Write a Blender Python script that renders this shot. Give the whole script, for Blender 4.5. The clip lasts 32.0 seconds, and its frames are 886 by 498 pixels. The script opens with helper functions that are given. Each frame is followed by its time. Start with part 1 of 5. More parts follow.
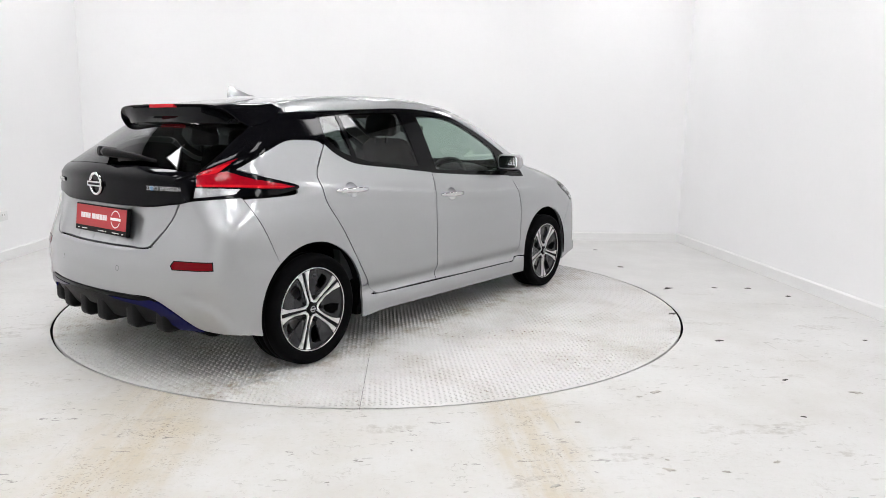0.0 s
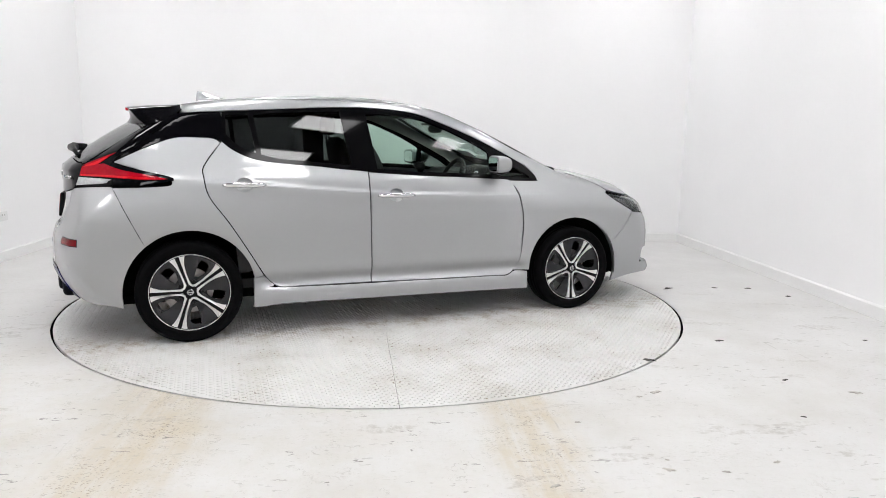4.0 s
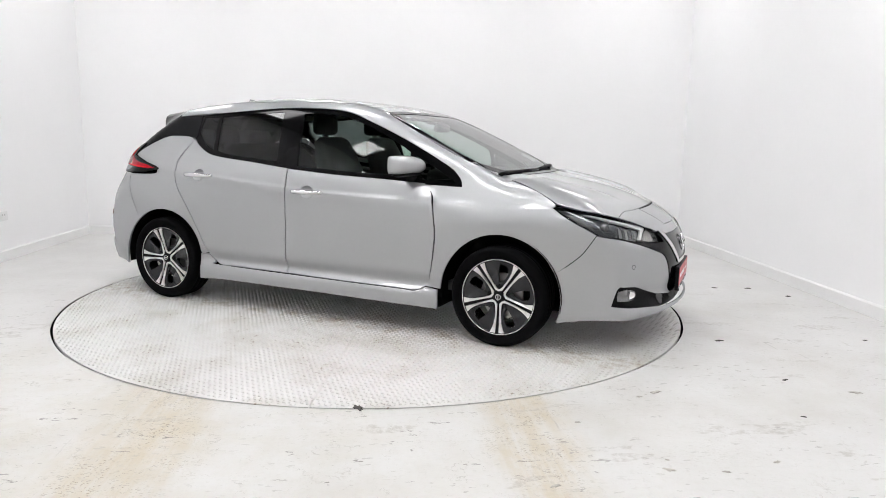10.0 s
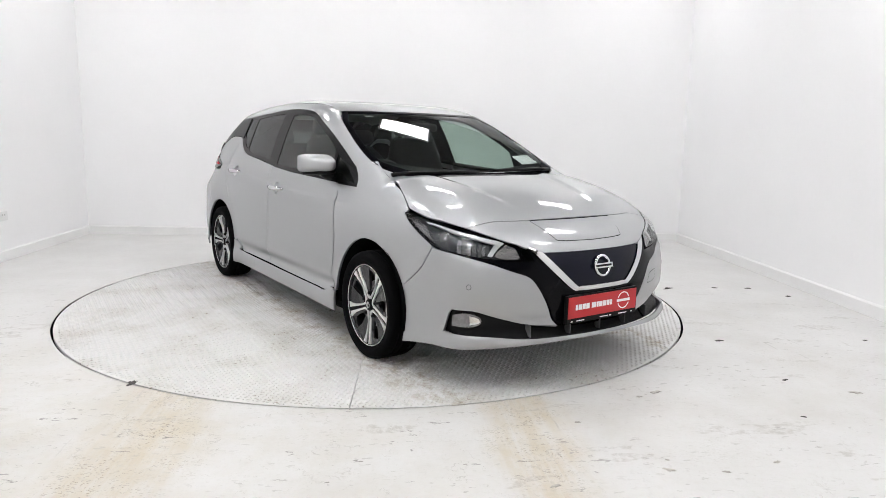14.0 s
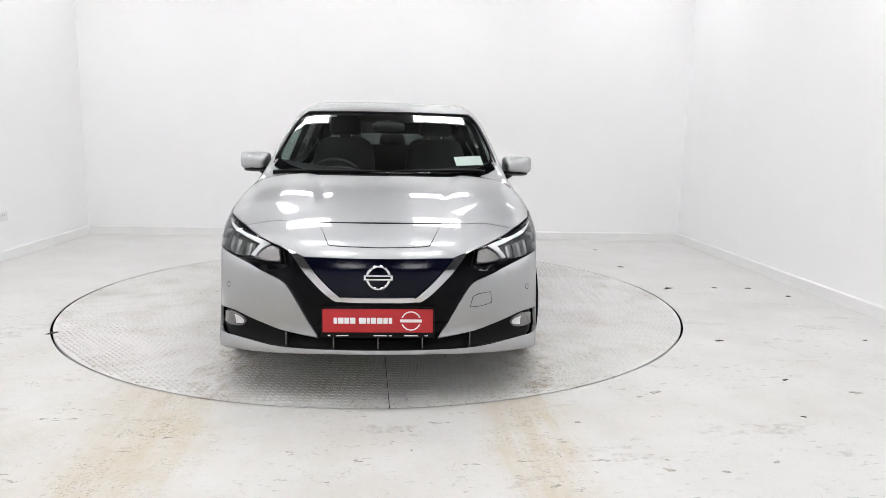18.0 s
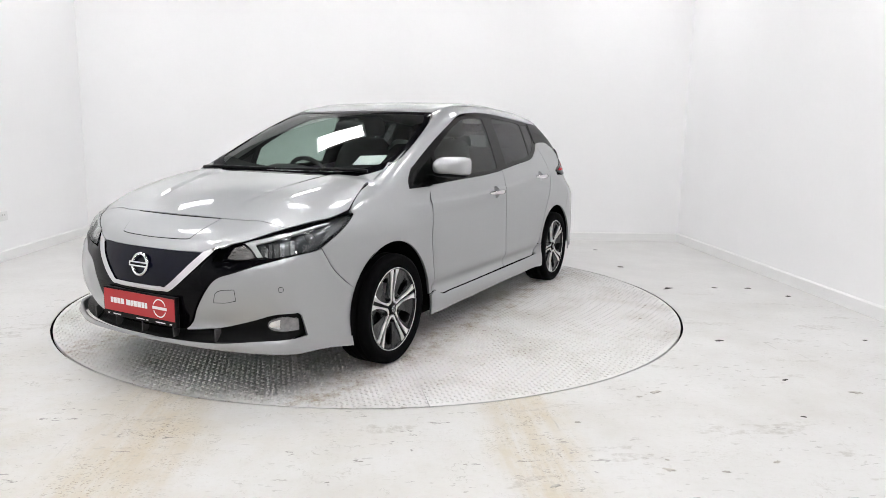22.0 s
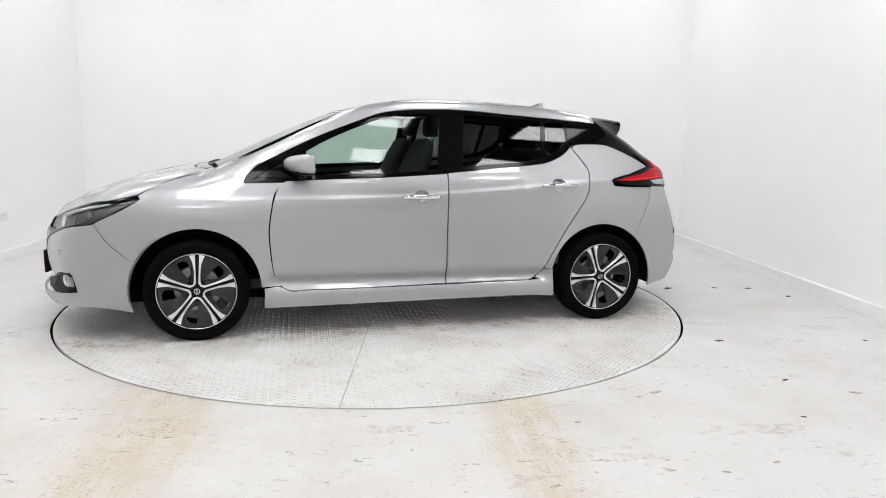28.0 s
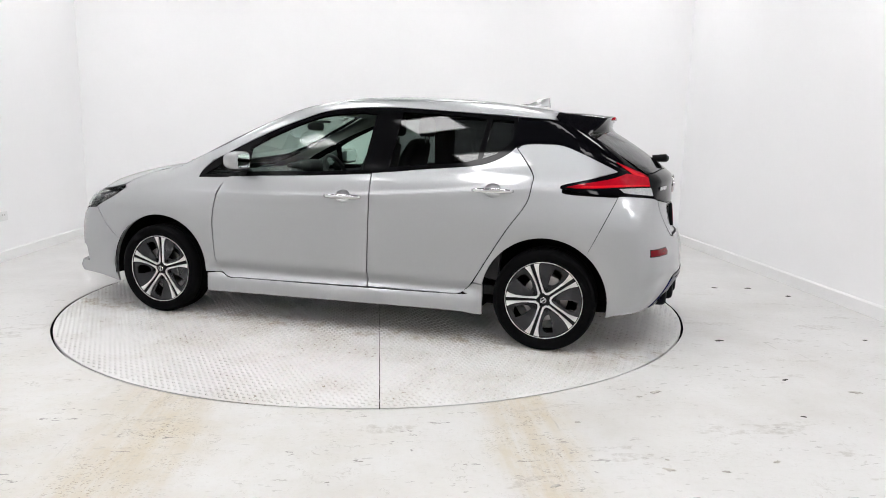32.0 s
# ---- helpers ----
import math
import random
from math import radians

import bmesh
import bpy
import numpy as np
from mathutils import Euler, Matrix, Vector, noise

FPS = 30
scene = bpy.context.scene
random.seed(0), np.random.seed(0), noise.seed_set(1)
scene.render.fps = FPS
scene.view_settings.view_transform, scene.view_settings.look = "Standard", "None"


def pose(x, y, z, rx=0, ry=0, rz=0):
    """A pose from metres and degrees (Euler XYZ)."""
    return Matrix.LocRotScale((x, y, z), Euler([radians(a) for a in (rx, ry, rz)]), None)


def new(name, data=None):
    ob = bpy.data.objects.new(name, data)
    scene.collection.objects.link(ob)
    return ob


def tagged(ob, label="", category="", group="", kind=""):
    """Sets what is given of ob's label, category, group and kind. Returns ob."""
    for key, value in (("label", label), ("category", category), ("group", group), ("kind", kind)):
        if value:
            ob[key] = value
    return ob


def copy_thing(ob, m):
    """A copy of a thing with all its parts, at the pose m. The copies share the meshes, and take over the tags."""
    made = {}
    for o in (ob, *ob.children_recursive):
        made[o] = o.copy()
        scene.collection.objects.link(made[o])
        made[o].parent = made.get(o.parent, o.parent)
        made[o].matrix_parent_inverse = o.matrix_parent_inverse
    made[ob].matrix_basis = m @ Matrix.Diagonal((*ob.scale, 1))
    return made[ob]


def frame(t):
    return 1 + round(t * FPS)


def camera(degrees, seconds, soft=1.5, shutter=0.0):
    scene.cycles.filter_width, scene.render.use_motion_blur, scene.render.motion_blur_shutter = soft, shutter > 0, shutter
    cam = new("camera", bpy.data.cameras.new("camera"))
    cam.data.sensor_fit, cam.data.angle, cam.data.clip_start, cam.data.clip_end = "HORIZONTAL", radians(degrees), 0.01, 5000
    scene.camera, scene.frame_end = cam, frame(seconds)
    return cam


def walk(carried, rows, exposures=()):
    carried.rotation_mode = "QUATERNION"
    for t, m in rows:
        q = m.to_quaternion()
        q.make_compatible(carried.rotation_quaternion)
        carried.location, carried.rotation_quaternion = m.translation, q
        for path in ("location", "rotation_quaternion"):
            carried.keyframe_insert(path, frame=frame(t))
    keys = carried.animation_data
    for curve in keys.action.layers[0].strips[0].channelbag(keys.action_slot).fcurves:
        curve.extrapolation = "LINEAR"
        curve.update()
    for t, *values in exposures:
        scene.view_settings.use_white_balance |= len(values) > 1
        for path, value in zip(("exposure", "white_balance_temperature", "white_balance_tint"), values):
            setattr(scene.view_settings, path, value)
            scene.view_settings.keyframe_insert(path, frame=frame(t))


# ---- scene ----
import itertools

from mathutils import geometry

cam = camera(65.755, 32.0, soft=0.9)
EYE = Matrix(((0.995609, -0.004521, -0.093500, 0.0), (-0.091526, 0.162533, -0.982449, -5.3254), (0.019639, 0.986693, 0.161405, 1.2640), (0, 0, 0, 1)))
walk(cam, [(0, EYE), (32, EYE)], exposures=[(0, 0.0), (32, 0.0)])

# ---- light: ceiling panels (built below) and a faint grey surround ----
PANEL_GLOW = 17.6
CEILING = 3.7
world = bpy.data.worlds.new("surround")
scene.world = world
world.use_nodes = True
world.node_tree.nodes["Background"].inputs[0].default_value = (.5, .52, .55, 1)
world.node_tree.nodes["Background"].inputs[1].default_value = .05


# ---- materials ----
def mat(name, colour, rough=.5, metal=0.0, grain=0.0, scale=40.0, bump=0.0, blot=0.0, coat=0.0, glow=0.0, spec=.5):
    """A plain surface with fine grain and larger blotches, in object space."""
    m = bpy.data.materials.new(name)
    m.use_nodes = True
    nt = m.node_tree
    b = nt.nodes["Principled BSDF"]
    b.inputs["Roughness"].default_value, b.inputs["Metallic"].default_value = rough, metal
    b.inputs["Coat Weight"].default_value, b.inputs["Coat Roughness"].default_value = coat, .03
    b.inputs["Specular IOR Level"].default_value = spec
    col = (*colour, 1)
    b.inputs["Base Color"].default_value = col
    if glow:
        b.inputs["Emission Color"].default_value, b.inputs["Emission Strength"].default_value = col, glow
    if grain or bump or blot:
        tc = nt.nodes.new("ShaderNodeTexCoord")
        fine = nt.nodes.new("ShaderNodeTexNoise")
        fine.inputs["Scale"].default_value, fine.inputs["Detail"].default_value = scale, 6
        nt.links.new(tc.outputs["Object"], fine.inputs["Vector"])
        wide = nt.nodes.new("ShaderNodeTexNoise")
        wide.inputs["Scale"].default_value, wide.inputs["Detail"].default_value = scale * .06, 4
        nt.links.new(tc.outputs["Object"], wide.inputs["Vector"])
        f1 = nt.nodes.new("ShaderNodeMapRange")
        f1.inputs[3].default_value, f1.inputs[4].default_value = 1 - grain, 1 + grain
        nt.links.new(fine.outputs["Fac"], f1.inputs[0])
        f2 = nt.nodes.new("ShaderNodeMapRange")
        f2.inputs[3].default_value, f2.inputs[4].default_value = 1 - blot, 1 + blot
        nt.links.new(wide.outputs["Fac"], f2.inputs[0])
        mul = nt.nodes.new("ShaderNodeMath")
        mul.operation = "MULTIPLY"
        nt.links.new(f1.outputs[0], mul.inputs[0])
        nt.links.new(f2.outputs[0], mul.inputs[1])
        mix = nt.nodes.new("ShaderNodeVectorMath")
        mix.operation = "SCALE"
        mix.inputs[0].default_value = colour
        nt.links.new(mul.outputs[0], mix.inputs["Scale"])
        nt.links.new(mix.outputs[0], b.inputs["Base Color"])
        if bump:
            bp = nt.nodes.new("ShaderNodeBump")
            bp.inputs["Strength"].default_value, bp.inputs["Distance"].default_value = bump, .004
            nt.links.new(fine.outputs["Fac"], bp.inputs["Height"])
            nt.links.new(bp.outputs[0], b.inputs["Normal"])
    return m


def glass_mat(name, tint, rough=.0, least=.032, power=5.0):
    """Clear or tinted pane: what lies behind shows through the tint, gloss by Fresnel on top."""
    m = bpy.data.materials.new(name)
    m.use_nodes = True
    nt = m.node_tree
    nt.nodes.remove(nt.nodes["Principled BSDF"])
    tr, gl, mix, lw, pw, mr = (nt.nodes.new("ShaderNode" + k) for k in ("BsdfTransparent", "BsdfGlossy", "MixShader", "LayerWeight", "Math", "MapRange"))
    tr.inputs[0].default_value = (*tint, 1)
    gl.inputs["Roughness"].default_value = rough
    pw.operation, pw.inputs[1].default_value = "POWER", power
    mr.inputs[3].default_value = least
    nt.links.new(lw.outputs["Facing"], pw.inputs[0])
    nt.links.new(pw.outputs[0], mr.inputs[0])
    nt.links.new(mr.outputs[0], mix.inputs[0])
    nt.links.new(tr.outputs[0], mix.inputs[1])
    nt.links.new(gl.outputs[0], mix.inputs[2])
    nt.links.new(mix.outputs[0], nt.nodes["Material Output"].inputs[0])
    return m


PAINT = mat("silver_grey_paint", (.412, .421, .427), .48, 1.0, .03, 900, 0, .012, coat=1.0)
GLOSS_BLACK = mat("gloss_black_paint", (.003, .003, .004), .05, 0, .02, 300, 0, .02, spec=.11)
SATIN_BLACK = mat("satin_black_trim", (.0035, .0035, .004), .07, 0, .05, 300, 0, .03, spec=.10)
TRIM = mat("black_plastic", (.006, .006, .0065), .42, 0, .15, 400, .15, .06, spec=.09)
RUBBER = mat("tyre_rubber", (.004, .004, .0045), .75, 0, .18, 260, .25, .12, spec=.03)
DARK = mat("dark_cavity", (.004, .004, .0042), .9, 0, .1, 60, spec=.04)
CLOTH = mat("charcoal_seat_cloth", (0.017, 0.017, 0.019), .85, 0, .25, 500, .35, .08)
DASH = mat("dark_soft_plastic", (.022, .022, .024), .6, 0, .12, 500, .2, .05)
LINING = mat("pale_grey_roof_lining", (.33, .33, .32), .9, 0, .06, 300, .2)
CHROME_M = mat("bright_chrome", (.68, .68, .69), .08, 1.0, .01, 200)
ALLOY = mat("machined_alloy", (.78, .78, .77), .28, .85, .03, 300, .03)
ALLOY_GREY = mat("dark_grey_alloy", (.020, .0205, .023), .24, .2, .05, 200, 0, .05)
STEEL = mat("brake_steel", (.30, .29, .28), .4, .9, .12, 120, .1, .1)
BLUE_BLACK = mat("deep_blue_grille", (.0015, .002, .009), .12, 0, .25, 60, .1, .1, spec=.2)
BLUE_TRIM = mat("dark_blue_trim", (0.005, 0.005, 0.054), .16, 0, .05, 200, 0, 0, spec=.10)
RED_BAR = mat("bright_red_bar", (.60, .008, .016), .12, 0, .2, 60, 0, .15, spec=.2)
RED_LENS = mat("red_lamp_lens", (.34, .003, .012), .10, 0, .30, 50, 0, .25, spec=.18)
REAR_CLEAR = mat("ribbed_clear_lens", (.40, .40, .41), .2, .4, .35, 70, .3, .2, spec=.4)
FOG_GREY = mat("fog_lamp_glass", (.22, .22, .225), .18, .6, .35, 90, .5, .3, coat=.8)
RED_DARK = mat("dark_red_reflector", (.16, .004, .008), .12, 0, .25, 300, .1, 0, spec=.14)
CLEAR_LENS = mat("pale_lamp_lens", (.82, .82, .82), .16, .25, .2, 120, .3, .1, coat=.8)
LAMP_BLACK = mat("lamp_housing", (.075, .077, .083), .22, .6, .1, 60, 0, .1)
LAMP_GREY = mat("lamp_inner_grey", (.17, .17, .175), .25, .6, .15, 90, .1, .1)
FACET = mat("faceted_reflector", (0.360, 0.360, 0.366), .15, 1.0, .35, 70, .7, .3)
AMBER = mat("faceted_indicator", (.42, .39, .385), .25, .9, .35, 60, .5, .3, coat=.4)
PLATE_RED = mat("red_plate", (.46, .013, .019), .35, 0, .03, 200, 0, .03)
WHITE_INK = mat("white_print", (.85, .85, .85), .5, 0, .02, 200)
PAPER = mat("white_paper", (.90, .90, .90), .7, 0, .04, 80)
BADGE_BLUE = mat("pale_blue_badge", (.12, .35, .62), .2, .3, .02, 100)
GLASS = glass_mat("green_tinted_glass", (.62, .74, .68))
SHIELD = glass_mat("windscreen_glass", (.66, .75, .71), .0, .075, 3.6)
PRIVACY = glass_mat("dark_privacy_glass", (.13, .14, .14))
CORNER = glass_mat("dark_corner_glass", (.20, .23, .22), .0, .008)
LENS = glass_mat("clear_lamp_cover", (.86, .88, .88))
MIRROR = mat("mirror_glass", (.75, .78, .78), .02, 1.0)


def wall_mat():
    m = mat("white_wall_paint", (.90, .90, .905), .62, 0, .012, 30, .02, .02)
    return m


def floor_mat():
    """White painted concrete, worn and dusty, with two tan tyre tracks that lead on to the turntable."""
    m = bpy.data.materials.new("worn_white_floor_paint")
    m.use_nodes = True
    nt = m.node_tree
    N, L = nt.nodes.new, nt.links.new
    b = nt.nodes["Principled BSDF"]
    geo = N("ShaderNodeTexCoord")
    sep = N("ShaderNodeSeparateXYZ")
    L(geo.outputs["Object"], sep.inputs[0])

    def noise_at(scale, detail=5, rough=.6, squash=None):
        n = N("ShaderNodeTexNoise")
        n.inputs["Scale"].default_value, n.inputs["Detail"].default_value, n.inputs["Roughness"].default_value = scale, detail, rough
        if squash:
            mp = N("ShaderNodeMapping")
            mp.inputs["Scale"].default_value = squash
            L(geo.outputs["Object"], mp.inputs[0])
            L(mp.outputs[0], n.inputs["Vector"])
        else:
            L(geo.outputs["Object"], n.inputs["Vector"])
        return n.outputs["Fac"]

    def ramp(v, a, b_, lo=0.0, hi=1.0):
        r = N("ShaderNodeMapRange")
        r.interpolation_type = "SMOOTHSTEP"
        r.inputs[1].default_value, r.inputs[2].default_value, r.inputs[3].default_value, r.inputs[4].default_value = a, b_, lo, hi
        L(v, r.inputs[0])
        return r.outputs[0]

    def op(kind, a, c):
        o = N("ShaderNodeMath")
        o.operation = kind
        for i, v in enumerate((a, c)):
            if isinstance(v, (int, float)):
                o.inputs[i].default_value = v
            else:
                L(v, o.inputs[i])
        return o.outputs[0]

    def tint(base, colour, fac):
        mx = N("ShaderNodeMix")
        mx.data_type = "RGBA"
        L(fac, mx.inputs[0])
        if isinstance(base, tuple):
            mx.inputs[6].default_value = (*base, 1)
        else:
            L(base, mx.inputs[6])
        mx.inputs[7].default_value = (*colour, 1)
        return mx.outputs[2]

    def cells(scale, keep, size, squash, warp=.35):
        """Sparse ragged specks: a share of warped cells, each with its own size."""
        mp = N("ShaderNodeMapping")
        mp.inputs["Scale"].default_value = squash
        mp.inputs["Rotation"].default_value = (0, 0, keep * 3)
        L(geo.outputs["Object"], mp.inputs[0])
        nz = N("ShaderNodeTexNoise")
        nz.inputs["Scale"].default_value, nz.inputs["Detail"].default_value = scale * 1.3, 4
        L(mp.outputs[0], nz.inputs["Vector"])
        vm = N("ShaderNodeVectorMath")
        vm.operation = "MULTIPLY_ADD"
        L(nz.outputs["Color"], vm.inputs[0])
        vm.inputs[1].default_value = (warp * 2.2 / scale,) * 3
        L(mp.outputs[0], vm.inputs[2])
        v = N("ShaderNodeTexVoronoi")
        v.voronoi_dimensions = "2D"
        v.inputs["Scale"].default_value = scale
        L(vm.outputs[0], v.inputs["Vector"])
        rgb = N("ShaderNodeSeparateColor")
        L(v.outputs["Color"], rgb.inputs[0])
        on = op("GREATER_THAN", rgb.outputs[0], 1 - keep)
        rad = op("MULTIPLY", op("ADD", rgb.outputs[1], .25), size)
        return op("MULTIPLY", on, ramp(op("SUBTRACT", v.outputs["Distance"], rad), .05, -.05))

    def hair(scale, width, lo, hi):
        """Curly hairline scuffs, broken up by a wider mask."""
        line = ramp(op("ABSOLUTE", op("SUBTRACT", noise_at(scale, 4, .55), .5), 0.0), width, width * .3)
        return op("MULTIPLY", line, ramp(noise_at(scale * .55, 5, .65, (1.3, .8, 1)), lo, hi))

    x, y = sep.outputs[0], sep.outputs[1]
    wob = op("MULTIPLY", op("SUBTRACT", noise_at(1.6, 3), .5), .30)
    xw = op("ADD", x, wob)
    west = ramp(x, 2.2, -1.8)
    near_side = ramp(y, 1.4, -1.4, .12, 1.0)
    worn = op("MULTIPLY", ramp(x, 2.6, -.6, .35, 1.0), near_side)
    col = tint((.645, .64, .63), (.545, .53, .50), op("MULTIPLY", ramp(noise_at(1.1, 6), .42, .72, 0, .75), near_side))
    # the floor is dustier towards the west and the south, where cars drive in
    col = tint(col, (.56, .53, .47), op("MULTIPLY", op("MULTIPLY", west, ramp(y, -.5, -2.2)), ramp(noise_at(2.6, 8, .7), .35, .70, .10, .75)))
    tracks = None
    for mid, half in ((-.98, .36), (.66, .27)):
        d = op("ABSOLUTE", op("SUBTRACT", xw, mid), 0.0)
        t = ramp(d, half, half * .15)
        tracks = t if tracks is None else op("MAXIMUM", tracks, t)
    tracks = op("MULTIPLY", tracks, ramp(y, -1.2, -2.0))
    streak = ramp(noise_at(9.0, 7, .7, (1.6, .12, 1)), .30, .66)
    tr = op("MULTIPLY", tracks, op("ADD", op("MULTIPLY", streak, .6), ramp(noise_at(6.0, 8, .75), .34, .66, .05, .45)))
    col = tint(col, (.52, .445, .32), op("MULTIPLY", tr, .80))
    # tread marks: fine dark grains, dense in the tracks, thin elsewhere
    grain = cells(120.0, .40, .36, (.6, 1.1, 1), .7)
    col = tint(col, (.24, .205, .15), op("MULTIPLY", grain, op("ADD", op("MULTIPLY", tracks, ramp(noise_at(5.0, 5, .7), .40, .62, .0, .75)), ramp(noise_at(2.3, 6, .7), .52, .72, 0, .30))))
    col = tint(col, (.27, .255, .235), op("MULTIPLY", cells(44.0, .12, .30, (.5, 1.3, 1), 1.0), op("MULTIPLY", near_side, ramp(noise_at(1.9, 5, .65), .42, .64, .08, .6))))
    col = tint(col, (.36, .335, .30), op("MULTIPLY", cells(5.0, .15, .34, (.5, 1.4, 1), 1.1), op("MULTIPLY", near_side, ramp(noise_at(24.0, 6, .75), .40, .62, 0, .5))))
    col = tint(col, (.14, .13, .12), op("MULTIPLY", cells(17.0, .06, .16, (.6, 1.6, 1), 1.2), op("MULTIPLY", worn, .75)))
    col = tint(col, (.29, .27, .24), op("MULTIPLY", hair(7.0, .009, .54, .64), op("MULTIPLY", worn, .55)))
    col = tint(col, (.33, .31, .28), op("MULTIPLY", hair(16.0, .013, .53, .66), op("MULTIPLY", worn, .60)))
    # drag marks from tyres and trolleys
    col = tint(col, (.38, .36, .33), op("MULTIPLY", near_side, ramp(noise_at(8.0, 5, .6, (3.4, .22, 1)), .66, .74, 0, .5)))
    # faint mottling of the paint
    col = tint(col, (.50, .48, .44), ramp(noise_at(34.0, 9, .75), .46, .74, 0, .30))
    col = tint(col, (.40, .375, .33), op("MULTIPLY", ramp(noise_at(60.0, 6, .7, (.6, 1.4, 1)), .60, .70, 0, .40), near_side))
    L(col, b.inputs["Base Color"])
    L(ramp(noise_at(2.0, 4), .3, .7, .34, .58), b.inputs["Roughness"])
    bp = N("ShaderNodeBump")
    bp.inputs["Strength"].default_value, bp.inputs["Distance"].default_value = .30, .006
    L(noise_at(14.0, 8, .65), bp.inputs["Height"])
    L(bp.outputs[0], b.inputs["Normal"])
    return m


def tread_mat():
    """White painted chequer plate: paint worn and dirty in patches."""
    m = bpy.data.materials.new("white_chequer_plate")
    m.use_nodes = True
    nt = m.node_tree
    N, L = nt.nodes.new, nt.links.new
    b = nt.nodes["Principled BSDF"]
    tc = N("ShaderNodeTexCoord")
    n1, n2 = N("ShaderNodeTexNoise"), N("ShaderNodeTexNoise")
    n1.inputs["Scale"].default_value, n1.inputs["Detail"].default_value = 2.4, 9
    n2.inputs["Scale"].default_value, n2.inputs["Detail"].default_value = 38, 6
    for n in (n1, n2):
        L(tc.outputs["Object"], n.inputs["Vector"])
    r1, r2 = N("ShaderNodeMapRange"), N("ShaderNodeMapRange")
    r1.inputs[1].default_value, r1.inputs[2].default_value = .46, .80
    r2.inputs[1].default_value, r2.inputs[2].default_value, r2.inputs[4].default_value = .60, .68, 1.6
    L(n1.outputs["Fac"], r1.inputs[0])
    L(n2.outputs["Fac"], r2.inputs[0])
    c1, c2 = N("ShaderNodeMix"), N("ShaderNodeMix")
    for c in (c1, c2):
        c.data_type = "RGBA"
    c1.inputs[6].default_value, c1.inputs[7].default_value = (.68, .675, .665, 1), (.52, .50, .46, 1)
    L(r1.outputs[0], c1.inputs[0])
    L(c1.outputs[2], c2.inputs[6])
    c2.inputs[7].default_value = (.25, .21, .16, 1)
    mul = N("ShaderNodeMath")
    mul.operation = "MULTIPLY"
    L(r2.outputs[0], mul.inputs[0])
    L(r1.outputs[0], mul.inputs[1])
    L(mul.outputs[0], c2.inputs[0])
    # brown dirt that the tyres brought in, along the two lines on which cars stand
    mp = N("ShaderNodeMapping")
    mp.inputs["Rotation"].default_value = (0, 0, radians(-48.33))
    L(tc.outputs["Object"], mp.inputs[0])
    sx = N("ShaderNodeSeparateXYZ")
    L(mp.outputs[0], sx.inputs[0])
    offs = []
    for kind, val in (("SUBTRACT", .08), ("ABSOLUTE", 0), ("SUBTRACT", .82), ("ABSOLUTE", 0)):
        o = N("ShaderNodeMath")
        o.operation, o.inputs[1].default_value = kind, val
        L(offs[-1] if offs else sx.outputs[1], o.inputs[0])
        offs.append(o.outputs[0])
    band, n3, thr, both_ = N("ShaderNodeMapRange"), N("ShaderNodeTexNoise"), N("ShaderNodeMapRange"), N("ShaderNodeMath")
    band.interpolation_type = "SMOOTHSTEP"
    band.inputs[1].default_value, band.inputs[2].default_value = .26, .04
    L(offs[-1], band.inputs[0])
    n3.inputs["Scale"].default_value, n3.inputs["Detail"].default_value, n3.inputs["Roughness"].default_value = 9.0, 9, .75
    L(tc.outputs["Object"], n3.inputs["Vector"])
    thr.inputs[1].default_value, thr.inputs[2].default_value, thr.inputs[4].default_value = .47, .66, .85
    L(n3.outputs["Fac"], thr.inputs[0])
    both_.operation = "MULTIPLY"
    L(band.outputs[0], both_.inputs[0])
    L(thr.outputs[0], both_.inputs[1])
    c3 = N("ShaderNodeMix")
    c3.data_type = "RGBA"
    L(both_.outputs[0], c3.inputs[0])
    L(c2.outputs[2], c3.inputs[6])
    c3.inputs[7].default_value = (.30, .235, .15, 1)
    L(c3.outputs[2], b.inputs["Base Color"])
    b.inputs["Roughness"].default_value, b.inputs["Specular IOR Level"].default_value = .40, .42
    return m


WALL, FLOOR, TREAD = wall_mat(), floor_mat(), tread_mat()
CEIL = mat("grey_ceiling", (.07, .07, .073), .8, 0, .05, 20, .05, .08)
LIGHT = mat("lit_panel", (.995, .985, .995), .5, glow=PANEL_GLOW)
SKIRT = mat("off_white_baseboard", (.84, .84, .835), .45, 0, .03, 60, .03, .04)


# ---- mesh helpers ----
def part(name, bm, material, parent=None, label="", smooth=False):
    """Links a bmesh as one mesh object, under a thing or a part if one is given."""
    me = bpy.data.meshes.new(name)
    bm.to_mesh(me)
    bm.free()
    me.materials.append(material)
    if smooth:
        me.shade_smooth()
    ob = new(name, me)
    ob.parent = parent
    return tagged(ob, label)


def box_bm(x0, x1, y0, y1, z0, z1, bevel=0.0, bm=None, segs=2):
    own = bmesh.new()
    bmesh.ops.create_cube(own, size=1)
    for v in own.verts:
        v.co = (x0 + (v.co.x + .5) * (x1 - x0), y0 + (v.co.y + .5) * (y1 - y0), z0 + (v.co.z + .5) * (z1 - z0))
    if bevel:
        bmesh.ops.bevel(own, geom=own.edges[:], offset=bevel, segments=segs, affect="EDGES", profile=.6)
    if bm is None:
        return own
    me = bpy.data.meshes.new("joined")
    own.to_mesh(me)
    own.free()
    bm.from_mesh(me)
    bpy.data.meshes.remove(me)
    return bm


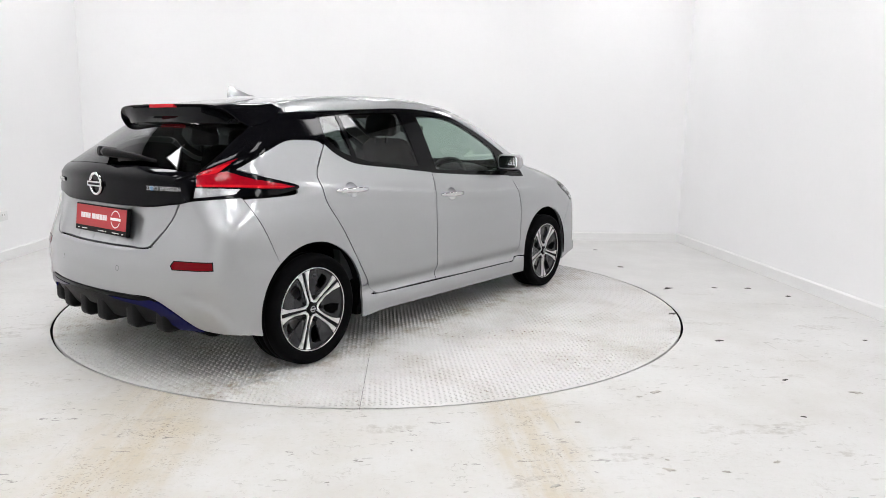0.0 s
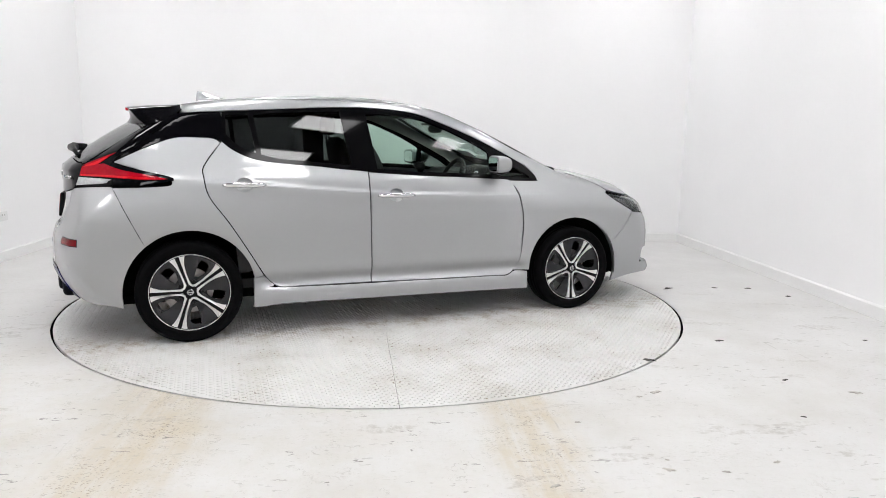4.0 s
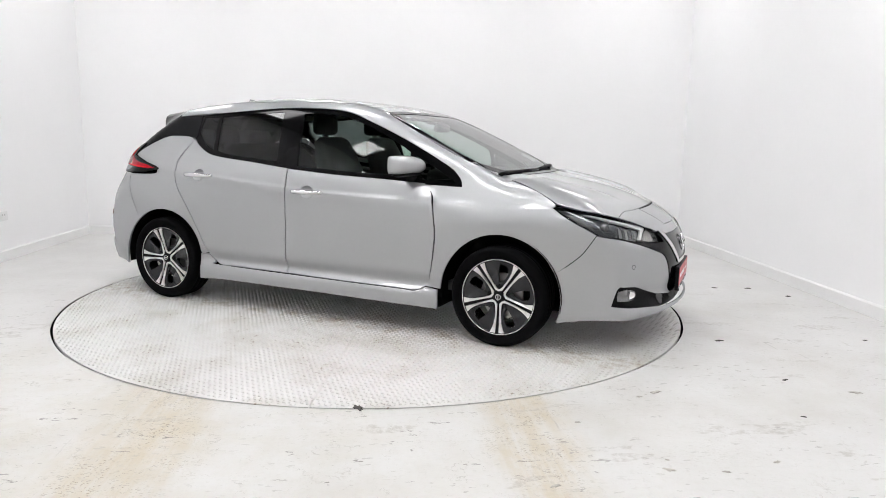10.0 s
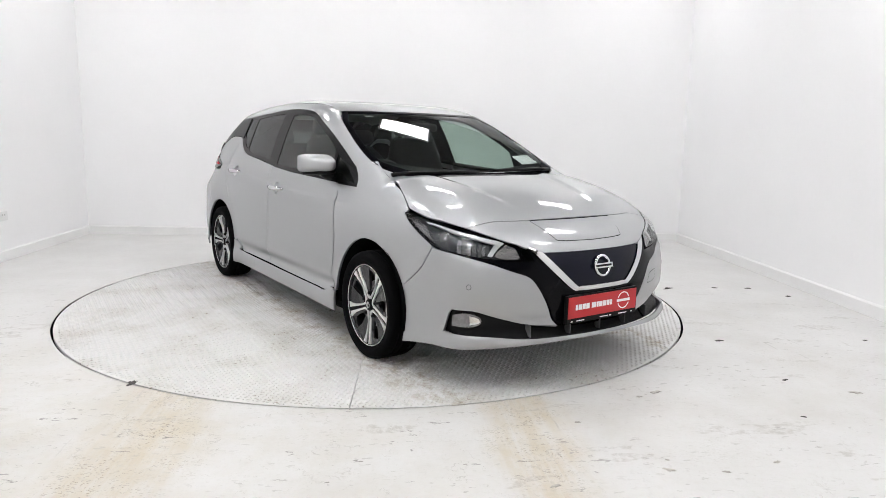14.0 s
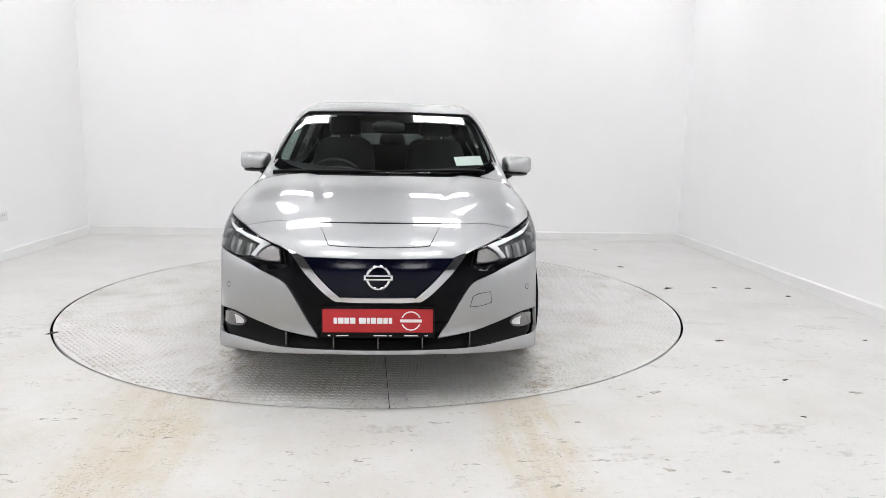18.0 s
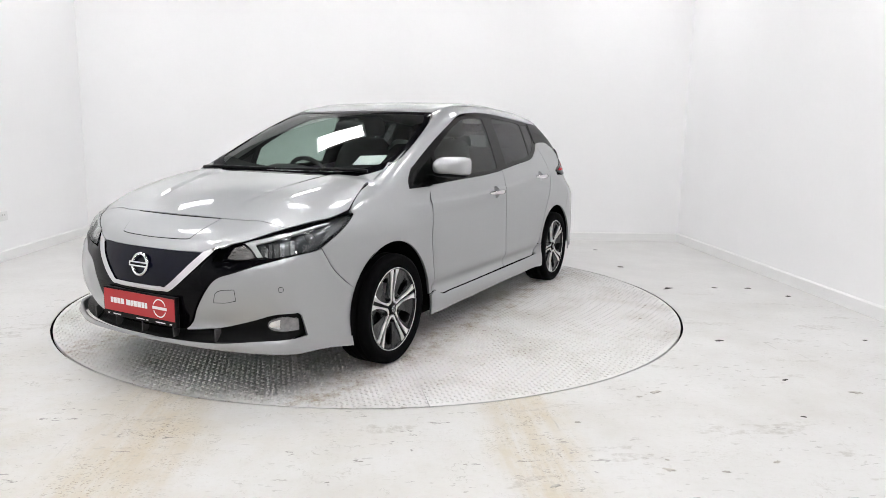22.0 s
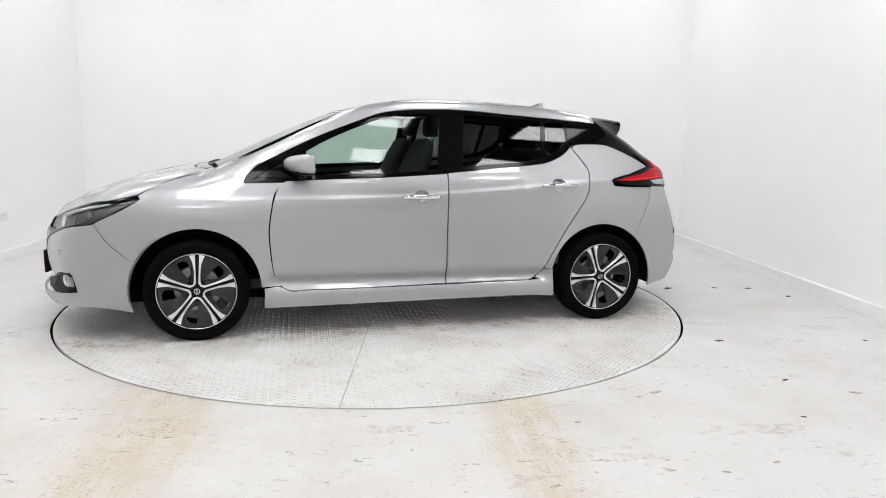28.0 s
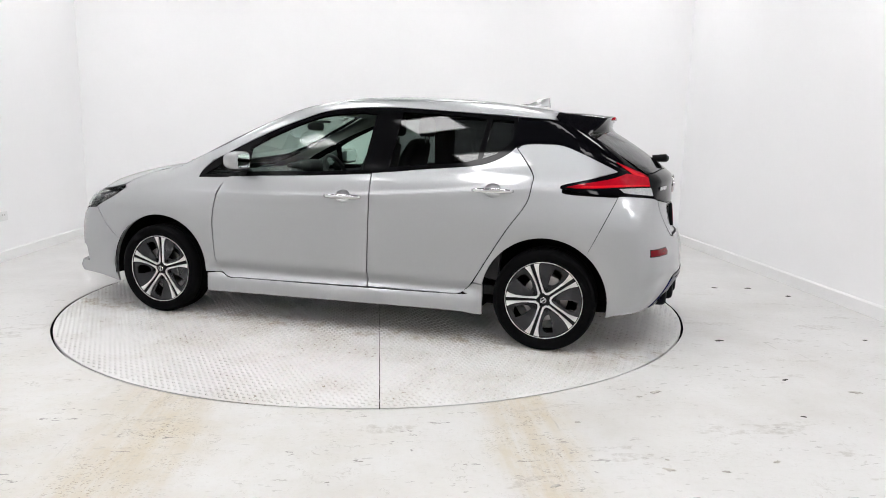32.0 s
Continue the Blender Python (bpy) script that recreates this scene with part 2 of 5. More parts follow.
def lathe_bm(pairs, turns=48, bm=None):
    """A body turned about the y axis, from (radius, y) pairs."""
    bm = bm or bmesh.new()
    rings = []
    for r, y in pairs:
        rings.append([bm.verts.new((r * math.cos(a), y, r * math.sin(a))) for a in (2 * math.pi * i / turns for i in range(turns))])
    for a, b in zip(rings, rings[1:]):
        for i in range(turns):
            j = (i + 1) % turns
            bm.faces.new((a[i], a[j], b[j], b[i]))
    return bm


def slab_bm(poly, y0, y1, bm=None, map_=None):
    """A flat outline in x, z pushed from y0 to y1; map_ bends the points."""
    bm = bm or bmesh.new()
    map_ = map_ or (lambda p: p)
    front = [bm.verts.new(map_((a, y0, c))) for a, c in poly]
    back = [bm.verts.new(map_((a, y1, c))) for a, c in poly]
    bm.faces.new(front)
    bm.faces.new(back[::-1])
    n = len(poly)
    for i in range(n):
        j = (i + 1) % n
        bm.faces.new((front[j], front[i], back[i], back[j]))
    bmesh.ops.recalc_face_normals(bm, faces=bm.faces[:])
    return bm


def tube_bm(points, radius, sides=8, bm=None, ends=True):
    """A round bar along points; the radius may be a list."""
    bm = bm or bmesh.new()
    pts = [Vector(p) for p in points]
    rad = radius if isinstance(radius, (list, tuple)) else [radius] * len(pts)
    rings, up = [], Vector((0, 0, 1))
    for i, p in enumerate(pts):
        d = (pts[min(i + 1, len(pts) - 1)] - pts[max(i - 1, 0)]).normalized()
        u = d.cross(up if abs(d.dot(up)) < .95 else Vector((1, 0, 0))).normalized()
        w = d.cross(u)
        rings.append([bm.verts.new(p + rad[i] * (math.cos(a) * u + math.sin(a) * w)) for a in (2 * math.pi * k / sides for k in range(sides))])
    for a, b in zip(rings, rings[1:]):
        for k in range(sides):
            bm.faces.new((a[k], a[(k + 1) % sides], b[(k + 1) % sides], b[k]))
    if ends:
        bm.faces.new(rings[0][::-1])
        bm.faces.new(rings[-1])
    return bm


# ---- the room ----
def wall(name, a, b, height, thick=.15):
    """A wall whose inner face runs from a to b; the room lies to its left."""
    a, b = Vector(a), Vector(b)
    d = (b - a).normalized()
    out = Vector((d.y, -d.x)) * thick
    bm = bmesh.new()
    lo = [bm.verts.new((*p, -.02)) for p in (a, b, b + out, a + out)]
    hi = [bm.verts.new((*p, height)) for p in (a, b, b + out, a + out)]
    bm.faces.new(lo)
    bm.faces.new(hi)
    for i in range(4):
        bm.faces.new((lo[i], lo[(i + 1) % 4], hi[(i + 1) % 4], hi[i]))
    bmesh.ops.recalc_face_normals(bm, faces=bm.faces[:])
    w = tagged(part(name, bm, WALL), "plain white painted wall", "wall", kind="structure")
    return w


def skirting(a, b, height=.105, thick=.014):
    a, b = Vector(a), Vector(b)
    d = (b - a).normalized()
    inn = Vector((-d.y, d.x))
    bm = bmesh.new()
    prof = [(0, 0), (thick, 0), (thick, height - .012), (thick * .4, height), (0, height)]
    rows = [[bm.verts.new((*(p + inn * t), z)) for t, z in prof] for p in (a, b)]
    for i in range(len(prof)):
        j = (i + 1) % len(prof)
        bm.faces.new((rows[0][i], rows[0][j], rows[1][j], rows[1][i]))
    bm.faces.new(rows[0])
    bm.faces.new(rows[1][::-1])
    bmesh.ops.recalc_face_normals(bm, faces=bm.faces[:])
    return tagged(part("baseboard", bm, SKIRT), "low pale baseboard along a white wall", "baseboard", kind="structure")


CORNERS = [(3.44, -6.9), (3.81, 3.05), (-3.56, 3.42), (-3.74, -6.6)]
for nm, i in (("wall_east", 0), ("wall_north", 1), ("wall_west", 2), ("wall_south", 3)):
    a, b = CORNERS[i], CORNERS[(i + 1) % 4]
    d = (Vector(b) - Vector(a)).normalized() * .15
    wall(nm, a, Vector(b) + (d if i in (1, 3) else d * 0), CEILING)
    skirting(a, b)
bm = bmesh.new()
RIM = 2.272
HUB = (.012, .014)
ring = [(RIM + .0095 + .0025 * math.sin(a * 17) * math.sin(a * 5.3), a) for a in (2 * math.pi * k / 128 for k in range(128))]
inner = [bm.verts.new((HUB[0] + r * math.cos(a), HUB[1] + r * math.sin(a), 0)) for r, a in ring]
deep = [bm.verts.new((HUB[0] + r * math.cos(a), HUB[1] + r * math.sin(a), -.005)) for r, a in ring]
outer = []
for _, a in ring:
    k = 9.0 / max(abs(math.cos(a)), abs(math.sin(a)))
    outer.append(bm.verts.new((k * math.cos(a), k * math.sin(a), 0)))
for i in range(128):
    j = (i + 1) % 128
    bm.faces.new((inner[i], outer[i], outer[j], inner[j]))
    bm.faces.new((deep[i], inner[i], inner[j], deep[j]))
bmesh.ops.recalc_face_normals(bm, faces=bm.faces[:])
tagged(part("floor", bm, FLOOR), "worn white painted concrete floor with tan tyre tracks", "floor", kind="structure")
bm = bmesh.new()
lip = [bm.verts.new((HUB[0] + r * math.cos(a) * 1.0015, HUB[1] + r * math.sin(a) * 1.0015, -.004)) for r, a in ring]
deep = [bm.verts.new((v.co.x, v.co.y, -.12)) for v in lip]
for i in range(128):
    j = (i + 1) % 128
    bm.faces.new((deep[i], lip[i], lip[j], deep[j]))
bm.faces.new(deep)
tagged(part("pit", bm, DARK), "dark pit under the turntable", "pit", kind="structure")
tagged(part("ceiling", box_bm(-4.2, 4.2, -7.4, 3.9, CEILING, CEILING + .1), CEIL), "plain dark grey ceiling", "ceiling", kind="structure")


def ceiling_light(x, y):
    thing = tagged(new("ceiling_light"), "flat white ceiling light panel, switched on", "ceiling light", "ceiling light panels")
    bm = bmesh.new()
    for x0, x1, y0, y1 in ((-.36, .36, -.27, -.245), (-.36, .36, .245, .27), (-.36, -.335, -.245, .245), (.335, .36, -.245, .245)):
        box_bm(x0, x1, y0, y1, -.045, 0, .003, bm, 1)
    part("frame", bm, mat_white, thing)
    part("diffuser", box_bm(-.335, .335, -.245, .245, -.03, -.01), LIGHT, thing, "glowing white diffuser")
    thing.location = (x, y, CEILING)
    return thing


mat_white = mat("white_metal", (.8, .8, .8), .4, 0, .02, 100)
first = ceiling_light(-1.05, -3.6)
for gx, gy in itertools.chain(itertools.product((-2.95, -1.05, .75, 2.85), (-3.6, -2.2, -.3, 2.1)), itertools.product((-1.05, .75), (-5.3,))):
    if (gx, gy) != (-1.05, -3.6):
        copy_thing(first, pose(gx, gy, CEILING))

# double socket low on the west wall
bm = box_bm(-3.600, -3.578, 1.49, 1.636, .386, .474, .004)
sock = tagged(part("wall_socket", bm, mat_white), "small white socket plate on a white wall", "socket")
part("switch", box_bm(-3.579, -3.571, 1.535, 1.555, .435, .455, .002), mat_white, sock)
part("switch", box_bm(-3.579, -3.571, 1.575, 1.595, .435, .455, .002), mat_white, sock)

# ---- turntable ----
turntable = tagged(new("turntable"), "round turntable of white painted chequer plate set flush in the floor", "turntable")
SEAMS = [math.radians(15.5 + 36 * k) for k in range(10)]


def deck_plate(a0, a1, r0=0.0):
    bm = bmesh.new()
    n = max(4, int((a1 - a0) / .05))
    g = .0025
    out = []
    for i in range(n + 1):
        t = a0 + (a1 - a0) * i / n
        e = g / RIM * (1 if i == 0 else -1 if i == n else 0)
        out.append(((RIM - .006) * math.cos(t + e), (RIM - .006) * math.sin(t + e)))
    mid = (a0 + a1) / 2
    tip = (g * 2 * math.cos(mid), g * 2 * math.sin(mid))
    poly = [tip] + out
    hi = [bm.verts.new((x, y, -.001)) for x, y in poly]
    lo = [bm.verts.new((x, y, -.02)) for x, y in poly]
    bm.faces.new(hi)
    for i in range(len(poly)):
        j = (i + 1) % len(poly)
        bm.faces.new((hi[j], hi[i], lo[i], lo[j]))
    bmesh.ops.recalc_face_normals(bm, faces=bm.faces[:])
    plate = part("plate", bm, TREAD, turntable)
    # rolled lozenges, laid crosswise in turn, clear of the plate's edges
    verts, faces = [], []
    pitch = .0265
    n = int(RIM / pitch) + 1
    ring_ = ((.0125, 0), (0, .0044), (-.0125, 0), (0, -.0044))
    for i in range(-n, n + 1):
        for j in range(-n, n + 1):
            x, y = i * pitch, j * pitch
            r, t = math.hypot(x, y), math.atan2(y, x)
            while t < a0:
                t += 2 * math.pi
            if t > a1 or r > RIM - .024 or r * min(math.sin(min(t - a0, 1.5)), math.sin(min(a1 - t, 1.5))) < .005:
                continue
            k = len(verts)
            for q, h in ((1.0, -.0012), (.50, .0032)):
                for u, v in ring_:
                    d, e = (u + v, u - v) if (i + j) % 2 else (u - v, -u - v)
                    verts.append((x + d * q * .76, y + e * q * .76, h))
            faces.append((k + 4, k + 5, k + 6, k + 7))
            for c in range(4):
                faces.append((k + c, k + (c + 1) % 4, k + 4 + (c + 1) % 4, k + 4 + c))
    me = bpy.data.meshes.new("tread")
    me.from_pydata(verts, [], faces)
    me.materials.append(TREAD)
    fix = bmesh.new()
    fix.from_mesh(me)
    bmesh.ops.recalc_face_normals(fix, faces=fix.faces[:])
    fix.to_mesh(me)
    fix.free()
    ob = new("tread", me)
    ob.parent = plate
    tagged(ob, kind="stuff")
    return plate


for s0, s1 in zip(SEAMS, SEAMS[1:] + [SEAMS[0] + 2 * math.pi]):
    deck_plate(s0, s1)
bm = lathe_bm([(RIM - .02, -.021), (RIM - .02, -.06)], 96)
bm.faces.new([v for v in bm.verts if abs(v.co.y + .06) < 1e-5])
bmesh.ops.create_circle(bm, cap_ends=True, segments=96, radius=RIM - .02, matrix=pose(0, -.021, 0, 90))
for v in bm.verts:
    v.co = (v.co.x, -v.co.z, v.co.y)
part("base", bm, DARK, turntable)


# ---- the car's outer form: one closed surface, given by a few profile curves ----
def profile(pairs, soft=0.0):
    """A smooth curve through (u, v) pairs with no overshoot; soft: the width over which it is evened out."""
    u, v = np.array([a for a, _ in pairs], float), np.array([b for _, b in pairs], float)
    h, d = np.diff(u), np.diff(v) / np.diff(u)
    m = np.zeros(len(u))
    ok = d[:-1] * d[1:] > 0
    w1, w2 = 2 * h[1:] + h[:-1], h[1:] + 2 * h[:-1]
    inner = np.zeros(len(u) - 2)
    inner[ok] = ((w1 + w2)[ok]) / (w1[ok] / d[:-1][ok] + w2[ok] / d[1:][ok])
    m[1:-1] = inner
    m[0], m[-1] = d[0], d[-1]

    def at(q):
        q = np.clip(np.asarray(q, float), u[0], u[-1])
        i = np.clip(np.searchsorted(u, q) - 1, 0, len(u) - 2)
        t = (q - u[i]) / h[i]
        return (v[i] * (1 + 2 * t) * (1 - t) ** 2 + m[i] * h[i] * t * (1 - t) ** 2
                + v[i + 1] * t * t * (3 - 2 * t) - m[i + 1] * h[i] * t * t * (1 - t))
    if not soft:
        return at
    grid = np.linspace(u[0] - 3 * soft, u[-1] + 3 * soft, 1600)
    raw = at(grid) + m[0] * np.minimum(grid - u[0], 0) + m[-1] * np.maximum(grid - u[-1], 0)
    k = int(3 * soft / (grid[1] - grid[0]))
    bell = np.exp(-.5 * (np.arange(-k, k + 1) * (grid[1] - grid[0]) / soft) ** 2)
    even = np.convolve(np.pad(raw, k, mode="edge"), bell / bell.sum(), "valid")
    return lambda q: np.interp(q, grid, even)


def step(a, b, q):
    t = np.clip((q - a) / (b - a), 0, 1)
    return t * t * (3 - 2 * t)


def hardest(a, b, r):
    """The greater of two fields, rounded over the width r."""
    h = np.clip(0.5 + (a - b) / (2 * r), 0, 1)
    return b + (a - b) * h + r * h * (1 - h)


SECTION = profile([(.1, .872), (.19, .884), (.27, .886), (.335, .882), (.40, .879), (.48, .876), (.62, .871), (.72, .869), (.82, .863), (.9, .851), (.95, .841), (.985, .831), (1.03, .811), (1.1, .784), (1.2, .744), (1.3, .699), (1.38, .659), (1.44, .625), (1.5, .583), (1.56, .51)], .019)
LOW_WIDTH = profile([(-2.3, -.244), (-2.1, -.102), (-1.9, -.017), (-1.7, .009), (-1.35, .010), (-.9, .002), (0, -.003), (.9, -.006), (1.35, -.007), (1.7, -.032), (1.9, -.066), (2.1, -.101), (2.35, -.204)], .1)
HIGH_WIDTH = profile([(-2.2, -.285), (-1.9, -.170), (-1.7, -.006), (-1.42, -.004), (-1.1, -.004), (-.5, .004), (.2, .006), (.6, -.018), (1.06, -.062), (1.6, -.075), (2.1, -.185)], .12)
ROOF = profile([(-2.2, 1.27), (-1.7, 1.38), (-1.4, 1.432), (-1.1, 1.478), (-.8, 1.508), (-.5, 1.523), (-.25, 1.526), (0, 1.516), (.19, 1.493), (.4, 1.445), (.5, 1.409), (.7, 1.326), (.9, 1.235), (1.1, 1.138), (1.25, 1.064), (1.5, .935), (1.9, .2)], .07)
HOOD = profile([(.9, 1.085), (1.2, 1.061), (1.45, 1.026), (1.67, .985), (1.9, .922), (2.05, .860), (2.16, .803), (2.23, .757), (2.275, .715), (2.5, .315)], .04)
NOSE = profile([(.1, 2.158), (.17, 2.200), (.205, 2.285), (.235, 2.340), (.27, 2.354), (.30, 2.344), (.33, 2.300), (.36, 2.290), (.42, 2.310), (.52, 2.318), (.62, 2.304), (.7, 2.275), (.8, 2.245), (.95, 2.21)], .02)
TAIL = profile([(0.1, 1.881), (0.2, 2.009), (0.3, 2.106), (0.42, 2.156), (0.58, 2.153), (0.66, 2.132), (0.78, 2.093), (0.9, 2.067), (0.99, 2.063), (1.03, 2.072), (1.1, 1.999), (1.2, 1.865), (1.3, 1.707), (1.4, 1.534), (1.5, 1.384)], 0.018)


VALLEY = profile([(.4, .49), (.55, .482), (.66, .472), (.73, .458), (.80, .428), (.852, .365), (.91, .300), (1.0, .21)], .012)
SWAGE = profile([(-1.7, 1.005), (-1.2, .972), (-.8, .936), (-.4, .905), (.1, .876), (.6, .862), (1.3, .86)], .1)
FRONT_AXIS, REAR_AXIS = 1.30, -1.15
BOW = [0.052, 0.032, 0.160, 0.072, 0.400, 0.272, 0.146, 0.070]


def form(x, y, z):
    """Negative inside the car, positive outside."""
    y = np.abs(y)
    high = step(.74, 1.02, z)
    tuck = .032 * np.exp(-((z - .340) / .045) ** 2) * step(-1.02, -.90, x) * (1 - step(.86, .97, x))
    # a fine swage line along the doors, rising towards the tail
    above = z - SWAGE(x)
    swage = .0065 * np.exp(-(above / np.where(above > 0, .016, .060)) ** 2) * step(-1.62, -1.35, x) * (1 - step(.95, 1.25, x))
    side = y - (SECTION(z) + swage - tuck + LOW_WIDTH(x) * (1 - high) + HIGH_WIDTH(x) * high)
    bow = BOW[0] * y ** 2
    roof = (z - (ROOF(x + bow) - BOW[1] * y ** 2)) * .75
    fold = .41 - .19 * (x - 1.4)
    crown = step(1.22, 1.42, x) * (1 - step(1.82, 1.99, x)) * (.009 * step(fold - .035, fold + .035, y) * (1 - step(.66, .80, y)) + .013 * step(.36, .58, y) * (1 - step(.64, .80, y)))
    hood = z - (HOOD(x + BOW[2] * y ** 1.7) - 2 * BOW[3] * y ** 4 + crown)
    dip = .030 * step(.665, .70, z) * (1 - step(.80, .90, z)) * (1 - step(.30, .44, y))
    sill = .655 + .25 * np.clip(y - .58, 0, .2)
    shelf = .018 * step(.38, .52, y) * step(sill - .03, sill + .02, z) * (1 - step(.76, .84, z))
    nose = (x - (NOSE(z) - BOW[4] * y ** 2.3 - shelf)) * .9
    rear = (-x - (TAIL(z) - (BOW[5] + BOW[6] * step(1.0, 1.2, z)) * y ** 2) + dip) * .8
    cabin = hardest(roof, rear, .015)
    lower = hardest(hardest(hood, nose, .05), rear, .02)
    top = -hardest(-cabin, -lower, .006)
    turn = BOW[7] - .03 * step(1.75, 1.92, x) * (1 - step(.38, .55, z)) - .03 * step(1.2, 1.4, x) * step(.80, .90, z)
    # a soft valley that runs down the rear bumper's corner to the wheel
    a = np.arctan2(y, -(x - REAR_AXIS))
    d = (z - VALLEY(a)) * (1 - .36 * step(.74, .84, a))
    wide = .012 + .26 * np.clip(a - .58, 0, .34)
    dip_ = np.clip(np.where(d > 0, 1 - d / wide, 1 + d / .045), 0, 1)
    valley = .13 * wide * step(.58, .70, a) * (1 - step(.95, 1.02, a)) * step(-1.60, -1.72, x) * dip_ * dip_ * (3 - 2 * dip_)
    return hardest(side, top, turn) + valley


def cast(start, way, far, near=0.0):
    """Points where rays from inside (start + near * way) to outside (start + far * way) leave the form."""
    lo, hi = np.full(len(start), near, float), np.full(len(start), far, float)
    for _ in range(34):
        mid = (lo + hi) / 2
        p = start + way * mid[:, None]
        out = form(p[:, 0], p[:, 1], p[:, 2]) > 0
        hi, lo = np.where(out, mid, hi), np.where(out, lo, mid)
    return start + way * lo[:, None]


def surface(chart, uv):
    """Points of the form over the plane of a chart: side (x, z), top (x, y), front and rear (angle about an upright axis, z)."""
    uv = np.asarray(uv, float)
    n, o = len(uv), np.zeros(len(uv))
    if chart == "side":
        return cast(np.stack([uv[:, 0], o + .02, uv[:, 1]], 1), np.tile((0., 1, 0), (n, 1)), 1.3)
    if chart == "top":
        return cast(np.stack([uv[:, 0], uv[:, 1], o + .45], 1), np.tile((0., 0, 1), (n, 1)), 1.4)
    ax, s = (FRONT_AXIS, 1) if chart == "front" else (REAR_AXIS, -1)
    return cast(np.stack([o + ax, o, uv[:, 1]], 1), np.stack([s * np.cos(uv[:, 0]), np.sin(uv[:, 0]), o], 1), 1.6, .15)


def normals(p):
    e, g = 6e-4, []
    for k in range(3):
        d = np.zeros(3)
        d[k] = e
        g.append(form(*(p + d).T) - form(*(p - d).T))
    g = np.stack(g, 1)
    return g / np.maximum(np.linalg.norm(g, axis=1), 1e-12)[:, None]


# ---- panels: outlines laid on the car's form ----
def curve(points, steps=5):
    """Closed outline through (u, v) points, smooth but at corners, which carry a third value."""
    n, out = len(points), []
    for i in range(n):
        p0, p1, p2, p3 = (points[(i + k) % n] for k in (-1, 0, 1, 2))
        a, b = np.array(p1[:2]), np.array(p2[:2])
        m1 = (b - a) if len(p1) > 2 else (b - np.array(p0[:2])) / 2
        m2 = (b - a) if len(p2) > 2 else (np.array(p3[:2]) - a) / 2
        if len(p1) > 2 and len(p2) > 2:
            out.append(tuple(a))
            continue
        for t in (k / steps for k in range(steps)):
            out.append(tuple(a * (1 + 2 * t) * (1 - t) ** 2 + m1 * t * (1 - t) ** 2 + b * t * t * (3 - 2 * t) - m2 * t * t * (1 - t)))
    return out


def both(half):
    """A whole outline from its half, whose first and last points lie on the centre line."""
    return list(half) + [(-p[0], *p[1:]) for p in half[::-1]]


def both_y(half):
    return list(half) + [(p[0], -p[1], *p[2:]) for p in half[::-1]]


def keyhole(outer, holes):
    """An outline with holes in it."""
    return (outer, holes)


def dense(loop, step):
    out = []
    for a, b in zip(loop, loop[1:] + loop[:1]):
        n = max(1, math.ceil(math.hypot(b[0] - a[0], b[1] - a[1]) / step))
        out += [(a[0] + (b[0] - a[0]) * k / n, a[1] + (b[1] - a[1]) * k / n) for k in range(n)]
    keep = [p for i, p in enumerate(out) if math.hypot(p[0] - out[i - 1][0], p[1] - out[i - 1][1]) > 1e-4]
    return keep


